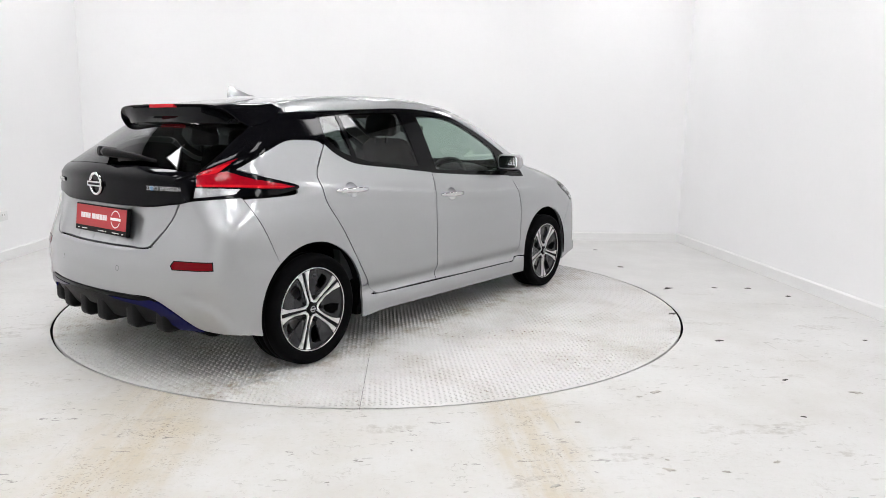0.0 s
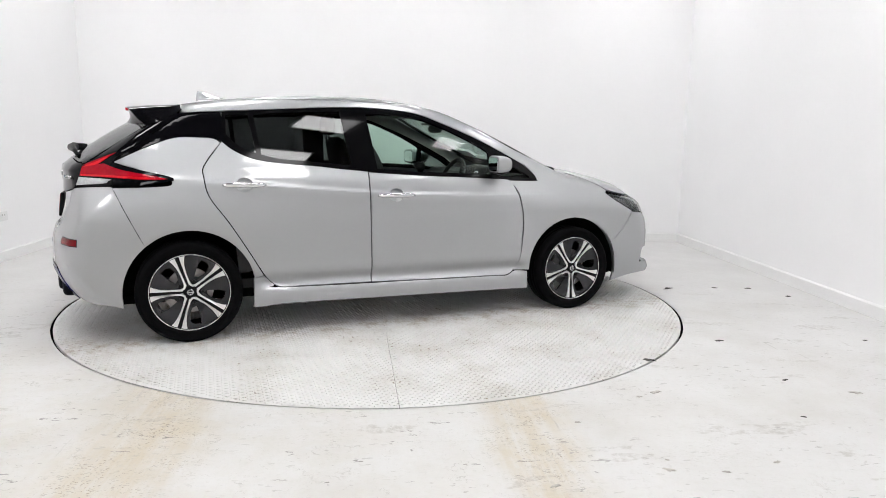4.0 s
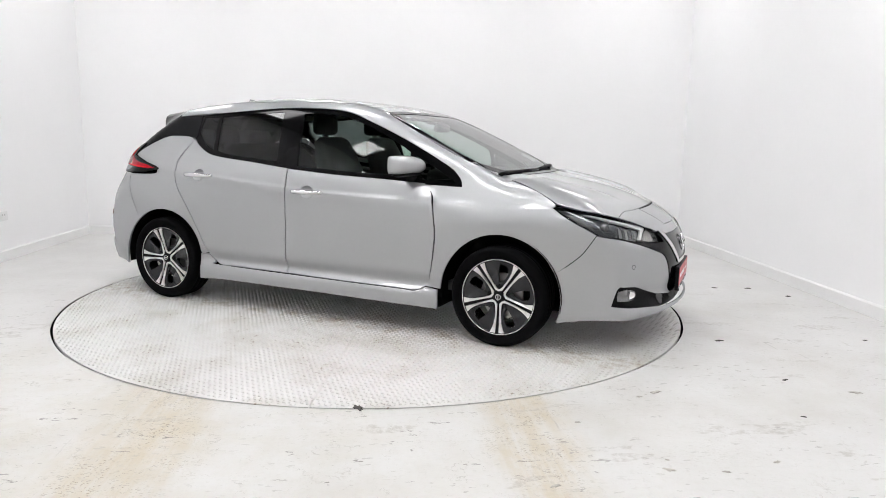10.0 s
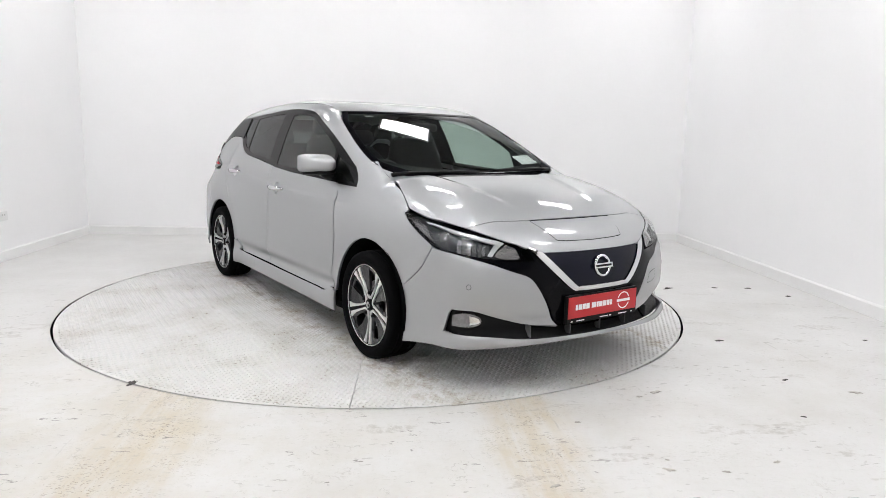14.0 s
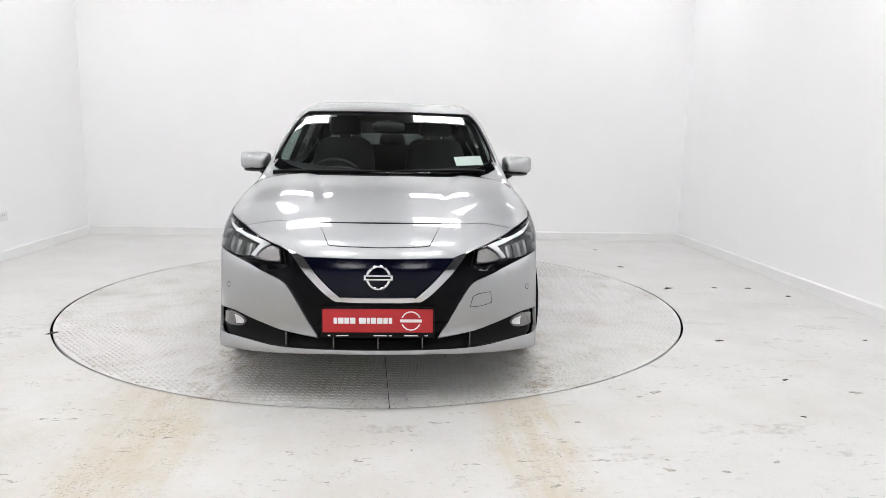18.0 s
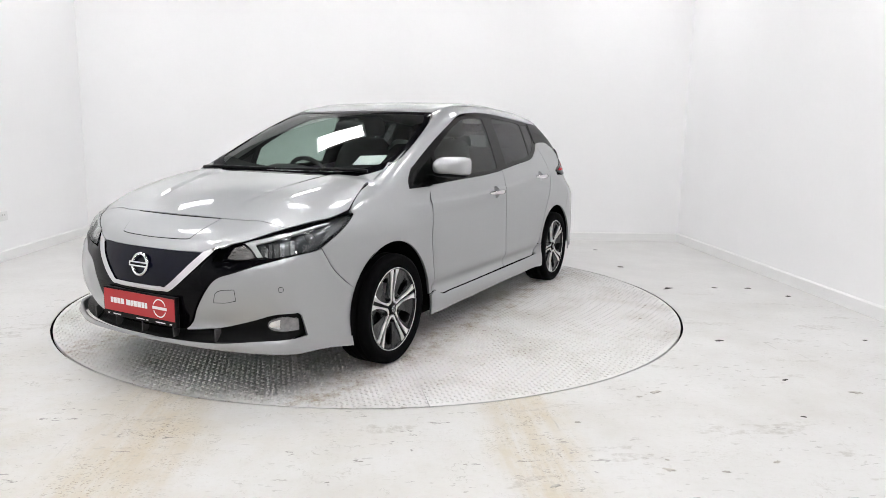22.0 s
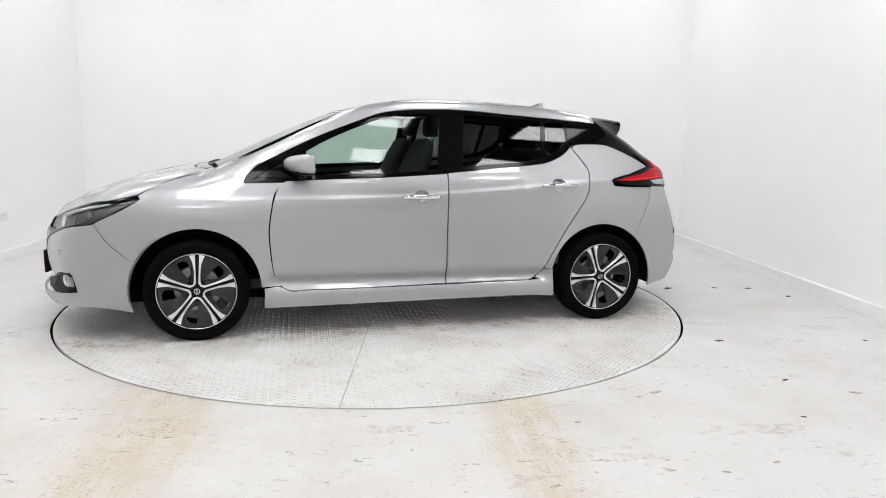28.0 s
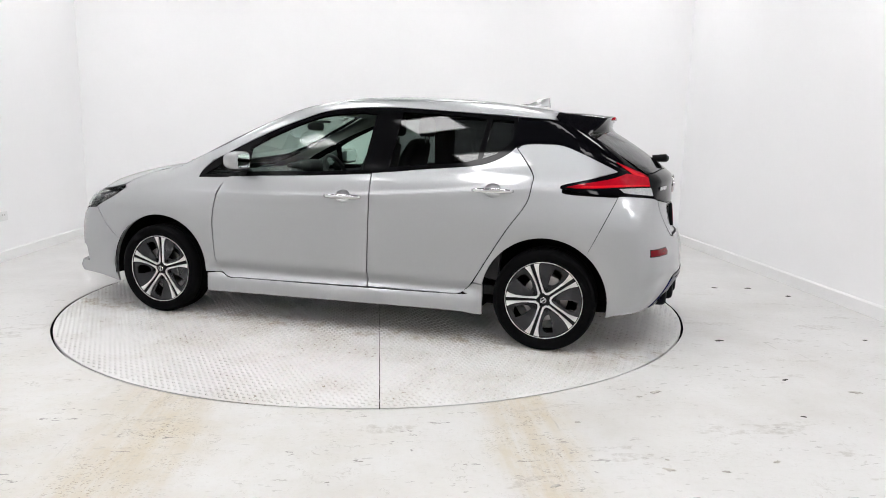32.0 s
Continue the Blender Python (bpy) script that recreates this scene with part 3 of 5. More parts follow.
def panel(name, chart, outline, material, parent, label="", cell=.03, lift=0.0, depth=.014, mirror=False):
    """A curved sheet on the car's form within an outline, with an edge turned inwards. mirror: on the car's other flank."""
    outer, holes = outline if isinstance(outline, tuple) else (outline, [])
    pts, edges = [], []
    for loop in [outer, *holes]:
        loop = dense(loop, cell * .8)
        k = len(pts)
        pts += loop
        edges += [(k + i, k + (i + 1) % len(loop)) for i in range(len(loop))]
    border = np.array(pts)
    lo, hi = border.min(0), border.max(0)
    gu, gv = np.meshgrid(np.arange(lo[0] + cell * .5, hi[0], cell), np.arange(lo[1] + cell * .5, hi[1], cell))
    gu[1::2] += cell * .5
    grid = np.stack([gu.ravel(), gv.ravel()], 1)
    if len(grid):
        near = np.full(len(grid), 9.0)
        for q in border:
            near = np.minimum(near, ((grid - q) ** 2).sum(1))
        grid = grid[near > (cell * .55) ** 2]
    allp = [Vector(q) for q in pts] + [Vector(q) for q in grid]
    vs, es, fs, _, _, _ = geometry.delaunay_2d_cdt(allp, edges, [], 0, 1e-6)
    mid = np.array([[sum(vs[i][k] for i in f) / 3 for k in (0, 1)] for f in fs])
    inside = np.zeros(len(mid), bool)
    for a, b in ((border[i], border[j]) for i, j in edges):
        if a[1] != b[1]:
            cross = ((a[1] > mid[:, 1]) != (b[1] > mid[:, 1])) & (mid[:, 0] < (b[0] - a[0]) * (mid[:, 1] - a[1]) / (b[1] - a[1]) + a[0])
            inside ^= cross
    fs = [f for f, k in zip(fs, inside) if k]
    used = sorted({i for f in fs for i in f})
    back = {i: k for k, i in enumerate(used)}
    faces = [[back[i] for i in f] for f in fs]
    p = surface(chart, [tuple(vs[i]) for i in used])
    nrm = normals(p)
    p = p + nrm * lift
    count = {}
    for f in faces:
        for a, b in zip(f, f[1:] + f[:1]):
            count[(min(a, b), max(a, b))] = count.get((min(a, b), max(a, b)), 0) + 1
    turn = sum(np.cross(p[f[1]] - p[f[0]], p[f[2]] - p[f[0]]) @ nrm[f[0]] for f in faces)
    if turn < 0:
        faces = [f[::-1] for f in faces]
    edge_ids = sorted({a for f in faces for e in zip(f, f[1:] + f[:1]) if count[(min(e), max(e))] == 1 for a in e})
    top = {a: len(p) + i for i, a in enumerate(edge_ids)}
    low = {a: len(p) + len(edge_ids) + i for i, a in enumerate(edge_ids)}
    verts = np.concatenate([p, p[edge_ids], p[edge_ids] - nrm[edge_ids] * depth])
    rims = []
    if depth:
        for f in faces:
            for a, b in zip(f, f[1:] + f[:1]):
                if count[(min(a, b), max(a, b))] == 1:
                    rims.append([top[b], top[a], low[a], low[b]])
    flip = np.array((1, -1, 1)) if mirror else np.array((1, 1, 1))
    verts, nn = verts * flip, nrm * flip
    allf = faces + rims
    if mirror:
        allf = [f[::-1] for f in allf]
    me = bpy.data.meshes.new(name)
    me.from_pydata(verts.tolist(), [], allf)
    me.shade_smooth()
    loops = []
    for poly in me.polygons:
        if poly.index < len(faces):
            loops += [Vector(nn[i]) for i in poly.vertices]
        else:
            loops += [poly.normal.copy()] * len(poly.vertices)
    me.normals_split_custom_set(loops)
    me.materials.append(material)
    ob = new(name, me)
    ob.parent = parent
    return tagged(ob, label)


def pair(name, chart, outline, material, parent, label="", **kw):
    """The same sheet on both flanks."""
    kw2 = dict(kw)
    a = panel(name, chart, outline, material, parent, label, **kw)
    b = panel(name, chart, outline, material, parent, label, mirror=True, **kw2)
    return a, b


def wheel_arch(cx, r, a0, a1, n=10, cz=.31):
    return [(cx + r * math.cos(radians(a0 + (a1 - a0) * i / n)), cz + r * math.sin(radians(a0 + (a1 - a0) * i / n))) for i in range(n + 1)]


def marked(points):
    """The ends of a run become corners."""
    return [(*points[0], 1), *points[1:-1], (*points[-1], 1)]


def flank_to(chart, points):
    """Places of the flank (x, z) as angle and height about the front or rear axis."""
    p = surface("side", points)
    ax, s = (FRONT_AXIS, 1) if chart == "front" else (REAR_AXIS, -1)
    return [(math.atan2(b, s * (a - ax)), c) for a, b, c in p]


def top_to_front(points):
    p = surface("top", points)
    return [(math.atan2(b, a - FRONT_AXIS), c) for a, b, c in p]


def top_to_flank(points):
    p = surface("top", points)
    return [(a, c) for a, b, c in p]


car = tagged(new("car"), "silver-grey five-door electric hatchback with black rear pillars, parked on the turntable", "car")

HOOD_SIDE = [(1.10, .655), (1.20, .664), (1.354, .686), (1.50, .732), (1.60, .764), (1.664, .786)]
FRONT_DOOR = [(-0.222, 1.025, 1), (-0.135, 1.019), (0.162, 1.001), (0.465, 0.989), (0.811, 0.972, 1), (0.844, 0.946), (0.872, 0.894), (0.896, 0.805), (0.914, 0.674), (0.909, 0.558), (0.892, 0.404), (0.853, 0.327), (0.791, 0.296), (0.705, 0.296, 1), (0.166, 0.3), (-0.212, 0.306, 1), (-0.215, 0.595), (-0.2205, 0.893)]
REAR_DOOR = [(-0.2297, 1.029, 1), (-0.392, 1.044), (-0.575, 1.063), (-0.793, 1.081), (-0.937, 1.101), (-1.028, 1.135), (-1.088, 1.17), (-1.132, 1.209, 1), (-1.204, 1.114), (-1.245, 1.05), (-1.244, 1), (-1.218, 0.883), (-1.108, 0.722), (-1.007, 0.558), (-0.909, 0.392), (-0.86, 0.337), (-0.803, 0.31), (-0.688, 0.309, 1), (-0.2192, 0.306, 1), (-0.222, 0.595), (-0.2277, 0.893)]
ROCKER = [(-0.981, 0.196, 1), (-0.906, 0.198), (-0.834, 0.205), (-0.58, 0.206), (0.952, 0.192, 1), (0.952, 0.314, 1), (0.862, 0.315), (0.791, 0.288), (0.705, 0.289, 1), (0.166, 0.292), (-0.796, 0.303), (-0.853, 0.325), (-0.912, 0.380, 1), (-0.976, 0.379, 1)]
C_PILLAR = [(-1.126, 1.389, 1), (-1.242, 1.386), (-1.348, 1.376), (-1.446, 1.362), (-1.551, 1.302, 1), (-1.643, 1.239), (-1.740, 1.171), (-1.835, 1.100), (-1.862, 1.078, 1), (-1.80, 1.060, 1), (-1.735, 1.088, 1), (-1.629, 1.142), (-1.504, 1.195), (-1.401, 1.229), (-1.297, 1.235), (-1.191, 1.233), (-1.129, 1.217, 1), (-1.118, 1.249)]
WIN_OUT = [(-1.12, 1.393, 1), (-0.771, 1.42), (-0.363, 1.445), (-0.061, 1.441), (0.168, 1.416), (0.36, 1.351), (0.553, 1.275), (0.747, 1.187), (0.947, 1.086), (1.045, 1.008), (1.068, 0.962, 1), (0.819, 0.972), (0.465, 0.993), (0.162, 1.005), (-0.135, 1.023), (-0.22, 1.032), (-0.575, 1.067), (-0.793, 1.085), (-0.937, 1.104), (-1.028, 1.139), (-1.092, 1.177), (-1.137, 1.224, 1)]
GLASS_F = [(-0.201, 1.403, 1), (-0.061, 1.41), (0.167, 1.385), (0.359, 1.321), (0.55, 1.237), (0.678, 1.167, 1), (0.692, 1.009, 1), (0.466, 1.019), (0.162, 1.03), (-0.161, 1.048, 1)]
GLASS_T = [(0.718, 1.145, 1), (0.865, 1.074), (0.973, 1.011), (1.024, 0.978, 1), (0.727, 1.002, 1)]
GLASS_R = [(-0.933, 1.378, 1), (-0.769, 1.397), (-0.377, 1.418, 1), (-0.334, 1.071, 1), (-0.576, 1.092), (-0.794, 1.11), (-0.899, 1.134, 1)]
GLASS_Q = [(-1.1, 1.375, 1), (-0.966, 1.378, 1), (-0.931, 1.14, 1), (-0.992, 1.161), (-1.054, 1.203), (-1.105, 1.257, 1)]
FENDER = [(0.82, 0.965, 1), (0.94, 0.961), (1.066, 0.959, 1), (1.045, 1.008), (0.975, 1.078, 1)] + marked(top_to_flank([(a, b + .004) for a, b in HOOD_SIDE])) \
    + [(1.652, .865, 1), (1.714, .824), (1.781, .787), (1.844, .757), (1.912, .722, 1), (1.842, 0.615), (1.763, 0.541)] + marked(wheel_arch(1.35, .382, 27, 178)) + [(0.854, 0.323, 1), (0.896, 0.404), (0.917, 0.558), (0.922, 0.674), (0.903, 0.809), (0.881, 0.901)]
SEAM = [(-1.744 + .157 * k / 5, .935 - .338 * k / 5) for k in range(6)]
QUARTER = [(-1.142, 1.202, 1), (-1.183, 1.226), (-1.296, 1.231), (-1.401, 1.226), (-1.503, 1.191), (-1.629, 1.135), (-1.735, 1.083, 1), (-1.68, 1.066, 1), (-1.60, 1.043), (-1.424, 0.975, 1), (-1.457, 0.946)] + [(*q, 1) for q in SEAM[:5]] + marked(wheel_arch(-1.343, .379, 130, 11, cz=.307)) + [(-0.917, 0.389, 1), (-1.014, 0.558), (-1.115, 0.722), (-1.225, 0.883), (-1.251, 1), (-1.252, 1.049), (-1.215, 1.114)]

HANDLES = ((-.045, .878), (-1.015, .952))


def cup(hx, hz, k=1.0):
    return [(hx + .052 * k * math.cos(2 * math.pi * i / 28), hz + .043 * k * math.sin(2 * math.pi * i / 28)) for i in range(28)]


pair("front_door", "side", keyhole(curve(FRONT_DOOR), [cup(*HANDLES[0])]), PAINT, car, "silver-grey front door skin", cell=.011)
pair("rear_door", "side", keyhole(curve(REAR_DOOR), [cup(*HANDLES[1])]), PAINT, car, "silver-grey rear door skin", cell=.011)
pair("front_fender", "side", curve(FENDER), PAINT, car, cell=.015)
pair("rear_quarter", "side", curve(QUARTER), PAINT, car, cell=.011)
pair("sill", "side", curve(ROCKER), PAINT, car, "silver-grey side sill", lift=.006)
pair("rear_pillar_panel", "side", curve(C_PILLAR), GLOSS_BLACK, car, "gloss black rear pillar panel", lift=.001)

# side windows: a black frame with four openings, a pane in each
holes = [curve(GLASS_F), curve(GLASS_T), curve(GLASS_R), curve(GLASS_Q)]
pair("window_surround", "side", keyhole(curve(WIN_OUT), holes), SATIN_BLACK, car, "satin black window frames", depth=.02, lift=-.003)
for nm, ol, gm in (("front_window", holes[0], GLASS), ("quarter_window", holes[1], CORNER), ("rear_window", holes[2], PRIVACY), ("quarter_window", holes[3], PRIVACY)):
    for o in pair(nm, "side", ol, gm, car, lift=-.006, depth=0):
        o.visible_shadow = False

# roof rail with the windscreen pillar in one sheet
SHIELD_EDGE = [(.407, .566), (.575, .630), (.75, .662), (.90, .682), (1.04, .690), (1.12, .684)]
ROOF_EDGE = [(-1.36, .545), (-1.1, .565), (-.7, .575), (-.3, .580), (.1, .578), (.30, .572)]
up_line = top_to_flank(ROOF_EDGE + SHIELD_EDGE)
RAIL = marked([(-1.346, 1.380), (-1.135, 1.397), (-0.771, 1.421), (-0.364, 1.447), (-0.061, 1.443), (0.168, 1.418), (0.36, 1.353), (0.554, 1.277), (0.747, 1.189), (0.947, 1.088), (0.973, 1.081)]) + marked(up_line[::-1])
pair("roof_rail", "side", curve(RAIL), PAINT, car, cell=.02)
pair("pillar_trim", "side", curve(RAIL), LINING, car, cell=.06, lift=-.035, depth=0)
panel("roof", "top", curve(both_y([(-1.40, 0, 1), (-1.40, .3), (-1.36, .541, 1)] + [(a, b - .004) for a, b in ROOF_EDGE[1:]] + [(.407, .560, 1), (.420, .365), (.432, 0, 1)])), PAINT, car, cell=.05)
panel("roof_lining", "top", curve(both_y([(-1.40, 0, 1), (-1.36, .60, 1), (-.3, .63), (.36, .60, 1), (.40, 0, 1)])), LINING, car, cell=.1, lift=-.04, depth=0)
shield = [(0.436, 0, 1), (0.424, 0.365), (0.411, 0.556, 1), (.575, .622), (.75, .655), (.90, .675), (1.04, .684), (1.16, 0.672, 1), (1.247, 0.589), (1.298, 0.501), (1.357, 0.316), (1.385, 0, 1)]
panel("windscreen", "top", curve(both_y(shield)), SHIELD, car, "clear curved windscreen", cell=.05, lift=-.003, depth=0).visible_shadow = False
band = curve(both_y([(0.434, 0, 1), (0.422, 0.365), (0.409, 0.560, 1), (.575, .626), (.75, .659), (.90, .679), (1.04, .688), (1.165, 0.676, 1), (1.25, 0.592), (1.302, 0.503), (1.361, 0.318), (1.392, 0, 1)]))
inner = curve(both_y([(0.470, 0, 1), (0.458, 0.365), (0.452, 0.530, 1), (.59, .595), (.75, .628), (.90, .648), (1.02, .655), (1.11, 0.640, 1), (1.18, 0.57), (1.232, 0.49), (1.285, 0.316), (1.315, 0, 1)]))
panel("windscreen_border", "top", keyhole(band, [inner]), GLOSS_BLACK, car, "black windscreen border", cell=.05, lift=-.001, depth=.006)
panel("cowl", "top", curve(both_y([(1.25, 0, 1), (1.16, .4), (1.05, .69, 1), (1.22, .69, 1), (1.34, .50), (1.45, 0, 1)])), TRIM, car, "black plastic cowl", cell=.05, lift=-.022, depth=0)

# bonnet, nose, grille and front lamps
hood_half = [(1.405, 0, 1), (1.377, .318), (1.316, .505), (1.262, .598), (1.178, .676, 1)] + HOOD_SIDE[2:5] + [(1.668, .784, 1), (1.746, .778), (1.840, .760), (1.932, .712), (2.002, .655, 1), (2.007, .578), (2.014, .503), (2.041, .401), (2.056, .296), (2.068, .155), (2.073, 0, 1)]
panel("bonnet", "top", curve(both_y(hood_half)), PAINT, car, "silver-grey bonnet", cell=.02)
NOSE_LINE = [(2.077, 0), (2.072, .155), (2.060, .296), (2.045, .401), (2.018, .503), (2.011, .578), (2.004, .655)]
nl = top_to_front(NOSE_LINE)
nose_half = [(*nl[0], 1), *nl[1:6], (*nl[6], 1), (.65, .790), (.549, .758), (.492, .744), (.446, .727), (.357, .705, 1), (.177, .702), (0, .702, 1)]
panel("nose_panel", "front", curve(both(nose_half)), PAINT, car, cell=.03)
ztop = nl[0][1]
lid = [(0, ztop - .006, 1), (.20, ztop - .006), (.368, ztop - .006, 1), (.302, .799), (.264, .768), (.228, .754), (0, .749, 1)]
panel("charge_lid", "front", curve(both(lid)), PAINT, car, "silver-grey charging port lid", cell=.03, lift=.0022, depth=.003)
big_lid = [(0, ztop - .001, 1), (.20, ztop - .001), (.374, ztop - .002, 1), (.305, .799), (.267, .7665), (.2295, .751), (0, .746, 1)]
panel("lid_gap", "front", keyhole(curve(both(big_lid)), [curve(both(lid))]), DARK, car, cell=.03, lift=.0008, depth=0)
panel("grille", "front", curve(both([(0, .700, 1), (.177, .700), (.356, .701, 1), (.186, .545), (.144, .531), (0, .530, 1)])), BLUE_BLACK, car, "glossy blue-black closed grille", lift=.002)
panel("grille_chrome", "front", curve(both([(0, .528, 1), (.144, .530), (.191, .544), (.365, .705, 1), (.437, .728, 1), (.227, .533), (.152, .509), (0, .507, 1)])), CHROME_M, car, "bright chrome v-shaped grille trim", lift=.008, depth=.02, cell=.02)
sur_half = [(0, .506, 1), (.152, .506), (.232, .533), (.443, .727, 1), (.409, .662, 1), (.56, .665), (.712, .690), (.86, .722, 1), (.79, .700), (.643, .664), (.515, .621), (.436, .592), (.384, .536), (.336, .449), (.303, .379), (.273, .338, 1), (.145, .329), (0, .328, 1)]
panel("grille_surround", "front", curve(both(sur_half)), GLOSS_BLACK, car, "gloss black grille surround", lift=.003)
arch_f = flank_to("front", wheel_arch(1.35, .382, 27, -18, 5))
side_line = flank_to("front", [(1.914, 0.716), (1.844, 0.610), (1.765, 0.536)])
bump_half = [(0, .286, 1), (.224, .286), (.444, .286), (.616, .300), (.837, .314, 1), (.812, .412, 1), (.797, .431, 1), (.70, .426), (.616, .398), (.551, .377), (.447, .350), (.277, .332, 1), (.31, .372), (.342, .443), (.39, .53), (.438, .587), (.514, .616), (.64, .659), (.783, .697),
             (.86, .709, 1)] + marked(side_line) + marked(arch_f) + [(.95, .222), (.80, .234), (.639, .241), (.45, .254), (.222, .266), (0, .269, 1)]
panel("front_bumper", "front", curve(both(bump_half)), PAINT, car, "silver-grey front bumper", cell=.03)
panel("lower_intake", "front", curve(both([(0, .27, 1), (.6, .28), (.87, .30, 1), (.87, .46, 1), (.6, .42), (.3, .36), (0, .34, 1)])), TRIM, car, "black plastic lower intake", lift=-.045, depth=0)
for k in (-.42, -.2, 0, .2, .42):
    q = surface("front", [(k, .31)])[0]
    part("intake_fin", box_bm(q[0] - .05, q[0] - .012, q[1] - .003, q[1] + .003, .285, .345), LAMP_GREY, car)
lamp = curve([(1.168, .872, 1), (1.055, .864), (.957, .851), (.85, .836), (.759, .817), (.65, .787), (.549, .755), (.49, .741, 1), (.458, .670, 1), (.51, .668), (.561, .669), (.662, .677), (.789, .697), (.885, .710, 1), (.926, .731), (1.037, .790), (1.165, .862, 1)])
lamp_hole = curve([(1.145, .862, 1), (1.05, .859), (.957, .8475), (.85, .8325), (.757, .8135), (.65, .7835), (.55, .752), (.499, .738, 1), (.472, .676, 1), (.51, .673), (.561, .674), (.662, .682), (.789, .702), (.880, .716, 1), (.921, .738), (1.03, .795)])
disc = lambda u, v, r: [(u + r * .87 * math.cos(2 * math.pi * k / 20), v + r * math.sin(2 * math.pi * k / 20)) for k in range(20)]
for side, o in (("near", False), ("far", True)):
    head = panel("headlight", "front", lamp, LAMP_BLACK, car, "slim swept-back headlight with clear cover", cell=.03, lift=-.035, depth=0, mirror=o)
    panel("lens", "front", lamp, LENS, head, "clear curved cover", cell=.03, lift=.002, depth=.004, mirror=o)
    panel("bezel", "front", keyhole(lamp, [lamp_hole]), GLOSS_BLACK, head, cell=.03, lift=-.001, depth=.02, mirror=o)
    panel("running_light", "front", curve([(.985, .840, 1), (.936, .8365), (.848, .8215), (.751, .801), (.653, .778), (.553, .757, 1), (.593, .724), (.617, .689, 1), (.640, .693, 1), (.613, .738), (.605, .7485, 1), (.676, .7675), (.753, .7905), (.898, .8235), (.975, .834, 1)]), CLEAR_LENS, head, "pale boomerang running light", cell=.02, lift=-.008, depth=.012, mirror=o)
    panel("indicator", "front", curve([(.546, .745, 1), (.503, .732, 1), (.480, .684, 1), (.505, .677), (.560, .679), (.606, .690, 1), (.582, .722)]), AMBER, head, cell=.02, lift=-.012, depth=.01, mirror=o)
    # bright and grey ribs in turn: lit and shaded facets painted by colour
    for k in range(4):
        u0, u1 = .786 - .024 * k, .766 - .024 * k
        panel("reflector", "front", [(u0, .700 - .008 * k / 3), (u1, .698 - .008 * k / 3), (u1, .770 - .006 * k), (u0, .775 - .006 * k)], (FACET, LAMP_GREY)[k % 2], head, "chrome reflector rib, a facet's light or dark put into its colour", cell=.012, lift=-.018 + .004 * (k % 2), depth=.012, mirror=o)
    # the inner cell's ribs, facet light and dark again given by two materials
    for k in range(3):
        u0, u1 = .682 - .018 * k, .667 - .018 * k
        panel("reflector", "front", [(u0, .690 + .002 * k), (u1, .691 + .003 * k), (u1, .750 - .004 * k), (u0, .754 - .004 * k)], (LAMP_GREY, FACET)[k % 2], head, "chrome reflector rib, a facet's light or dark put into its colour", cell=.012, lift=-.018 + .004 * (k % 2), depth=.012, mirror=o)
    panel("inner_cover", "front", curve([(.930, .815, 1), (.795, .789, 1), (.790, .705, 1), (.885, .722, 1), (.91, .735)]), LAMP_BLACK, head, "smoky inner lamp cover", cell=.02, lift=-.020, depth=0, mirror=o)
    panel("reflector", "front", curve([(1.09, .839, 1), (.977, .820, 1), (.924, .746, 1), (1.001, .783, 1)]), LAMP_GREY, head, "pale side reflector", cell=.02, lift=-.014, depth=.008, mirror=o)
    q = surface("front", [(.85, .765)])[0]
    s = -1 if o else 1
    bm = bmesh.new()
    bmesh.ops.create_uvsphere(bm, u_segments=20, v_segments=12, radius=.030)
    bmesh.ops.translate(bm, verts=bm.verts, vec=(q[0] - .036, s * (q[1] - .024), q[2]))
    part("projector", bm, LAMP_GREY, head, smooth=True)
    fog = panel("fog_light", "front", curve([(.800, .398, 1), (.735, .405), (.672, .386), (.660, .360), (.70, .345), (.803, .347, 1)]), FOG_GREY, car, "small clear fog light", cell=.02, lift=-.018, depth=.02, mirror=o)
    panel("reflector", "front", curve([(.715, .392, 1), (.675, .378), (.668, .360), (.712, .352, 1)]), CHROME_M, fog, cell=.02, lift=-.015, depth=.004, mirror=o)
    panel("bezel", "front", curve([(.83, .43, 1), (.70, .435), (.60, .395), (.50, .362), (.42, .345, 1), (.42, .30, 1), (.62, .31), (.835, .32, 1)]), TRIM, fog, cell=.03, lift=-.032, depth=.01, mirror=o)
    panel("sensor_ring", "front", disc(.722, .546, .0135), DARK, car, cell=.02, lift=.0004, depth=0, mirror=o)
    panel("parking_sensor", "front", disc(.722, .546, .0112), PAINT, car, cell=.02, lift=.0010, depth=.001, mirror=o)
tow = curve([(.424, .476, 1), (.436, .520), (.462, .535, 1), (.520, .540, 1), (.527, .490, 1), (.48, .478)])
panel("tow_cover", "front", tow, PAINT, car, "small towing eye cover", cell=.02, lift=.0009, depth=.002)
panel("tow_gap", "front", keyhole(curve([(.4215, .4735, 1), (.4335, .522), (.461, .5375, 1), (.522, .5425, 1), (.5295, .488, 1), (.48, .4755)]), [tow]), DARK, car, cell=.02, lift=.0005, depth=0)

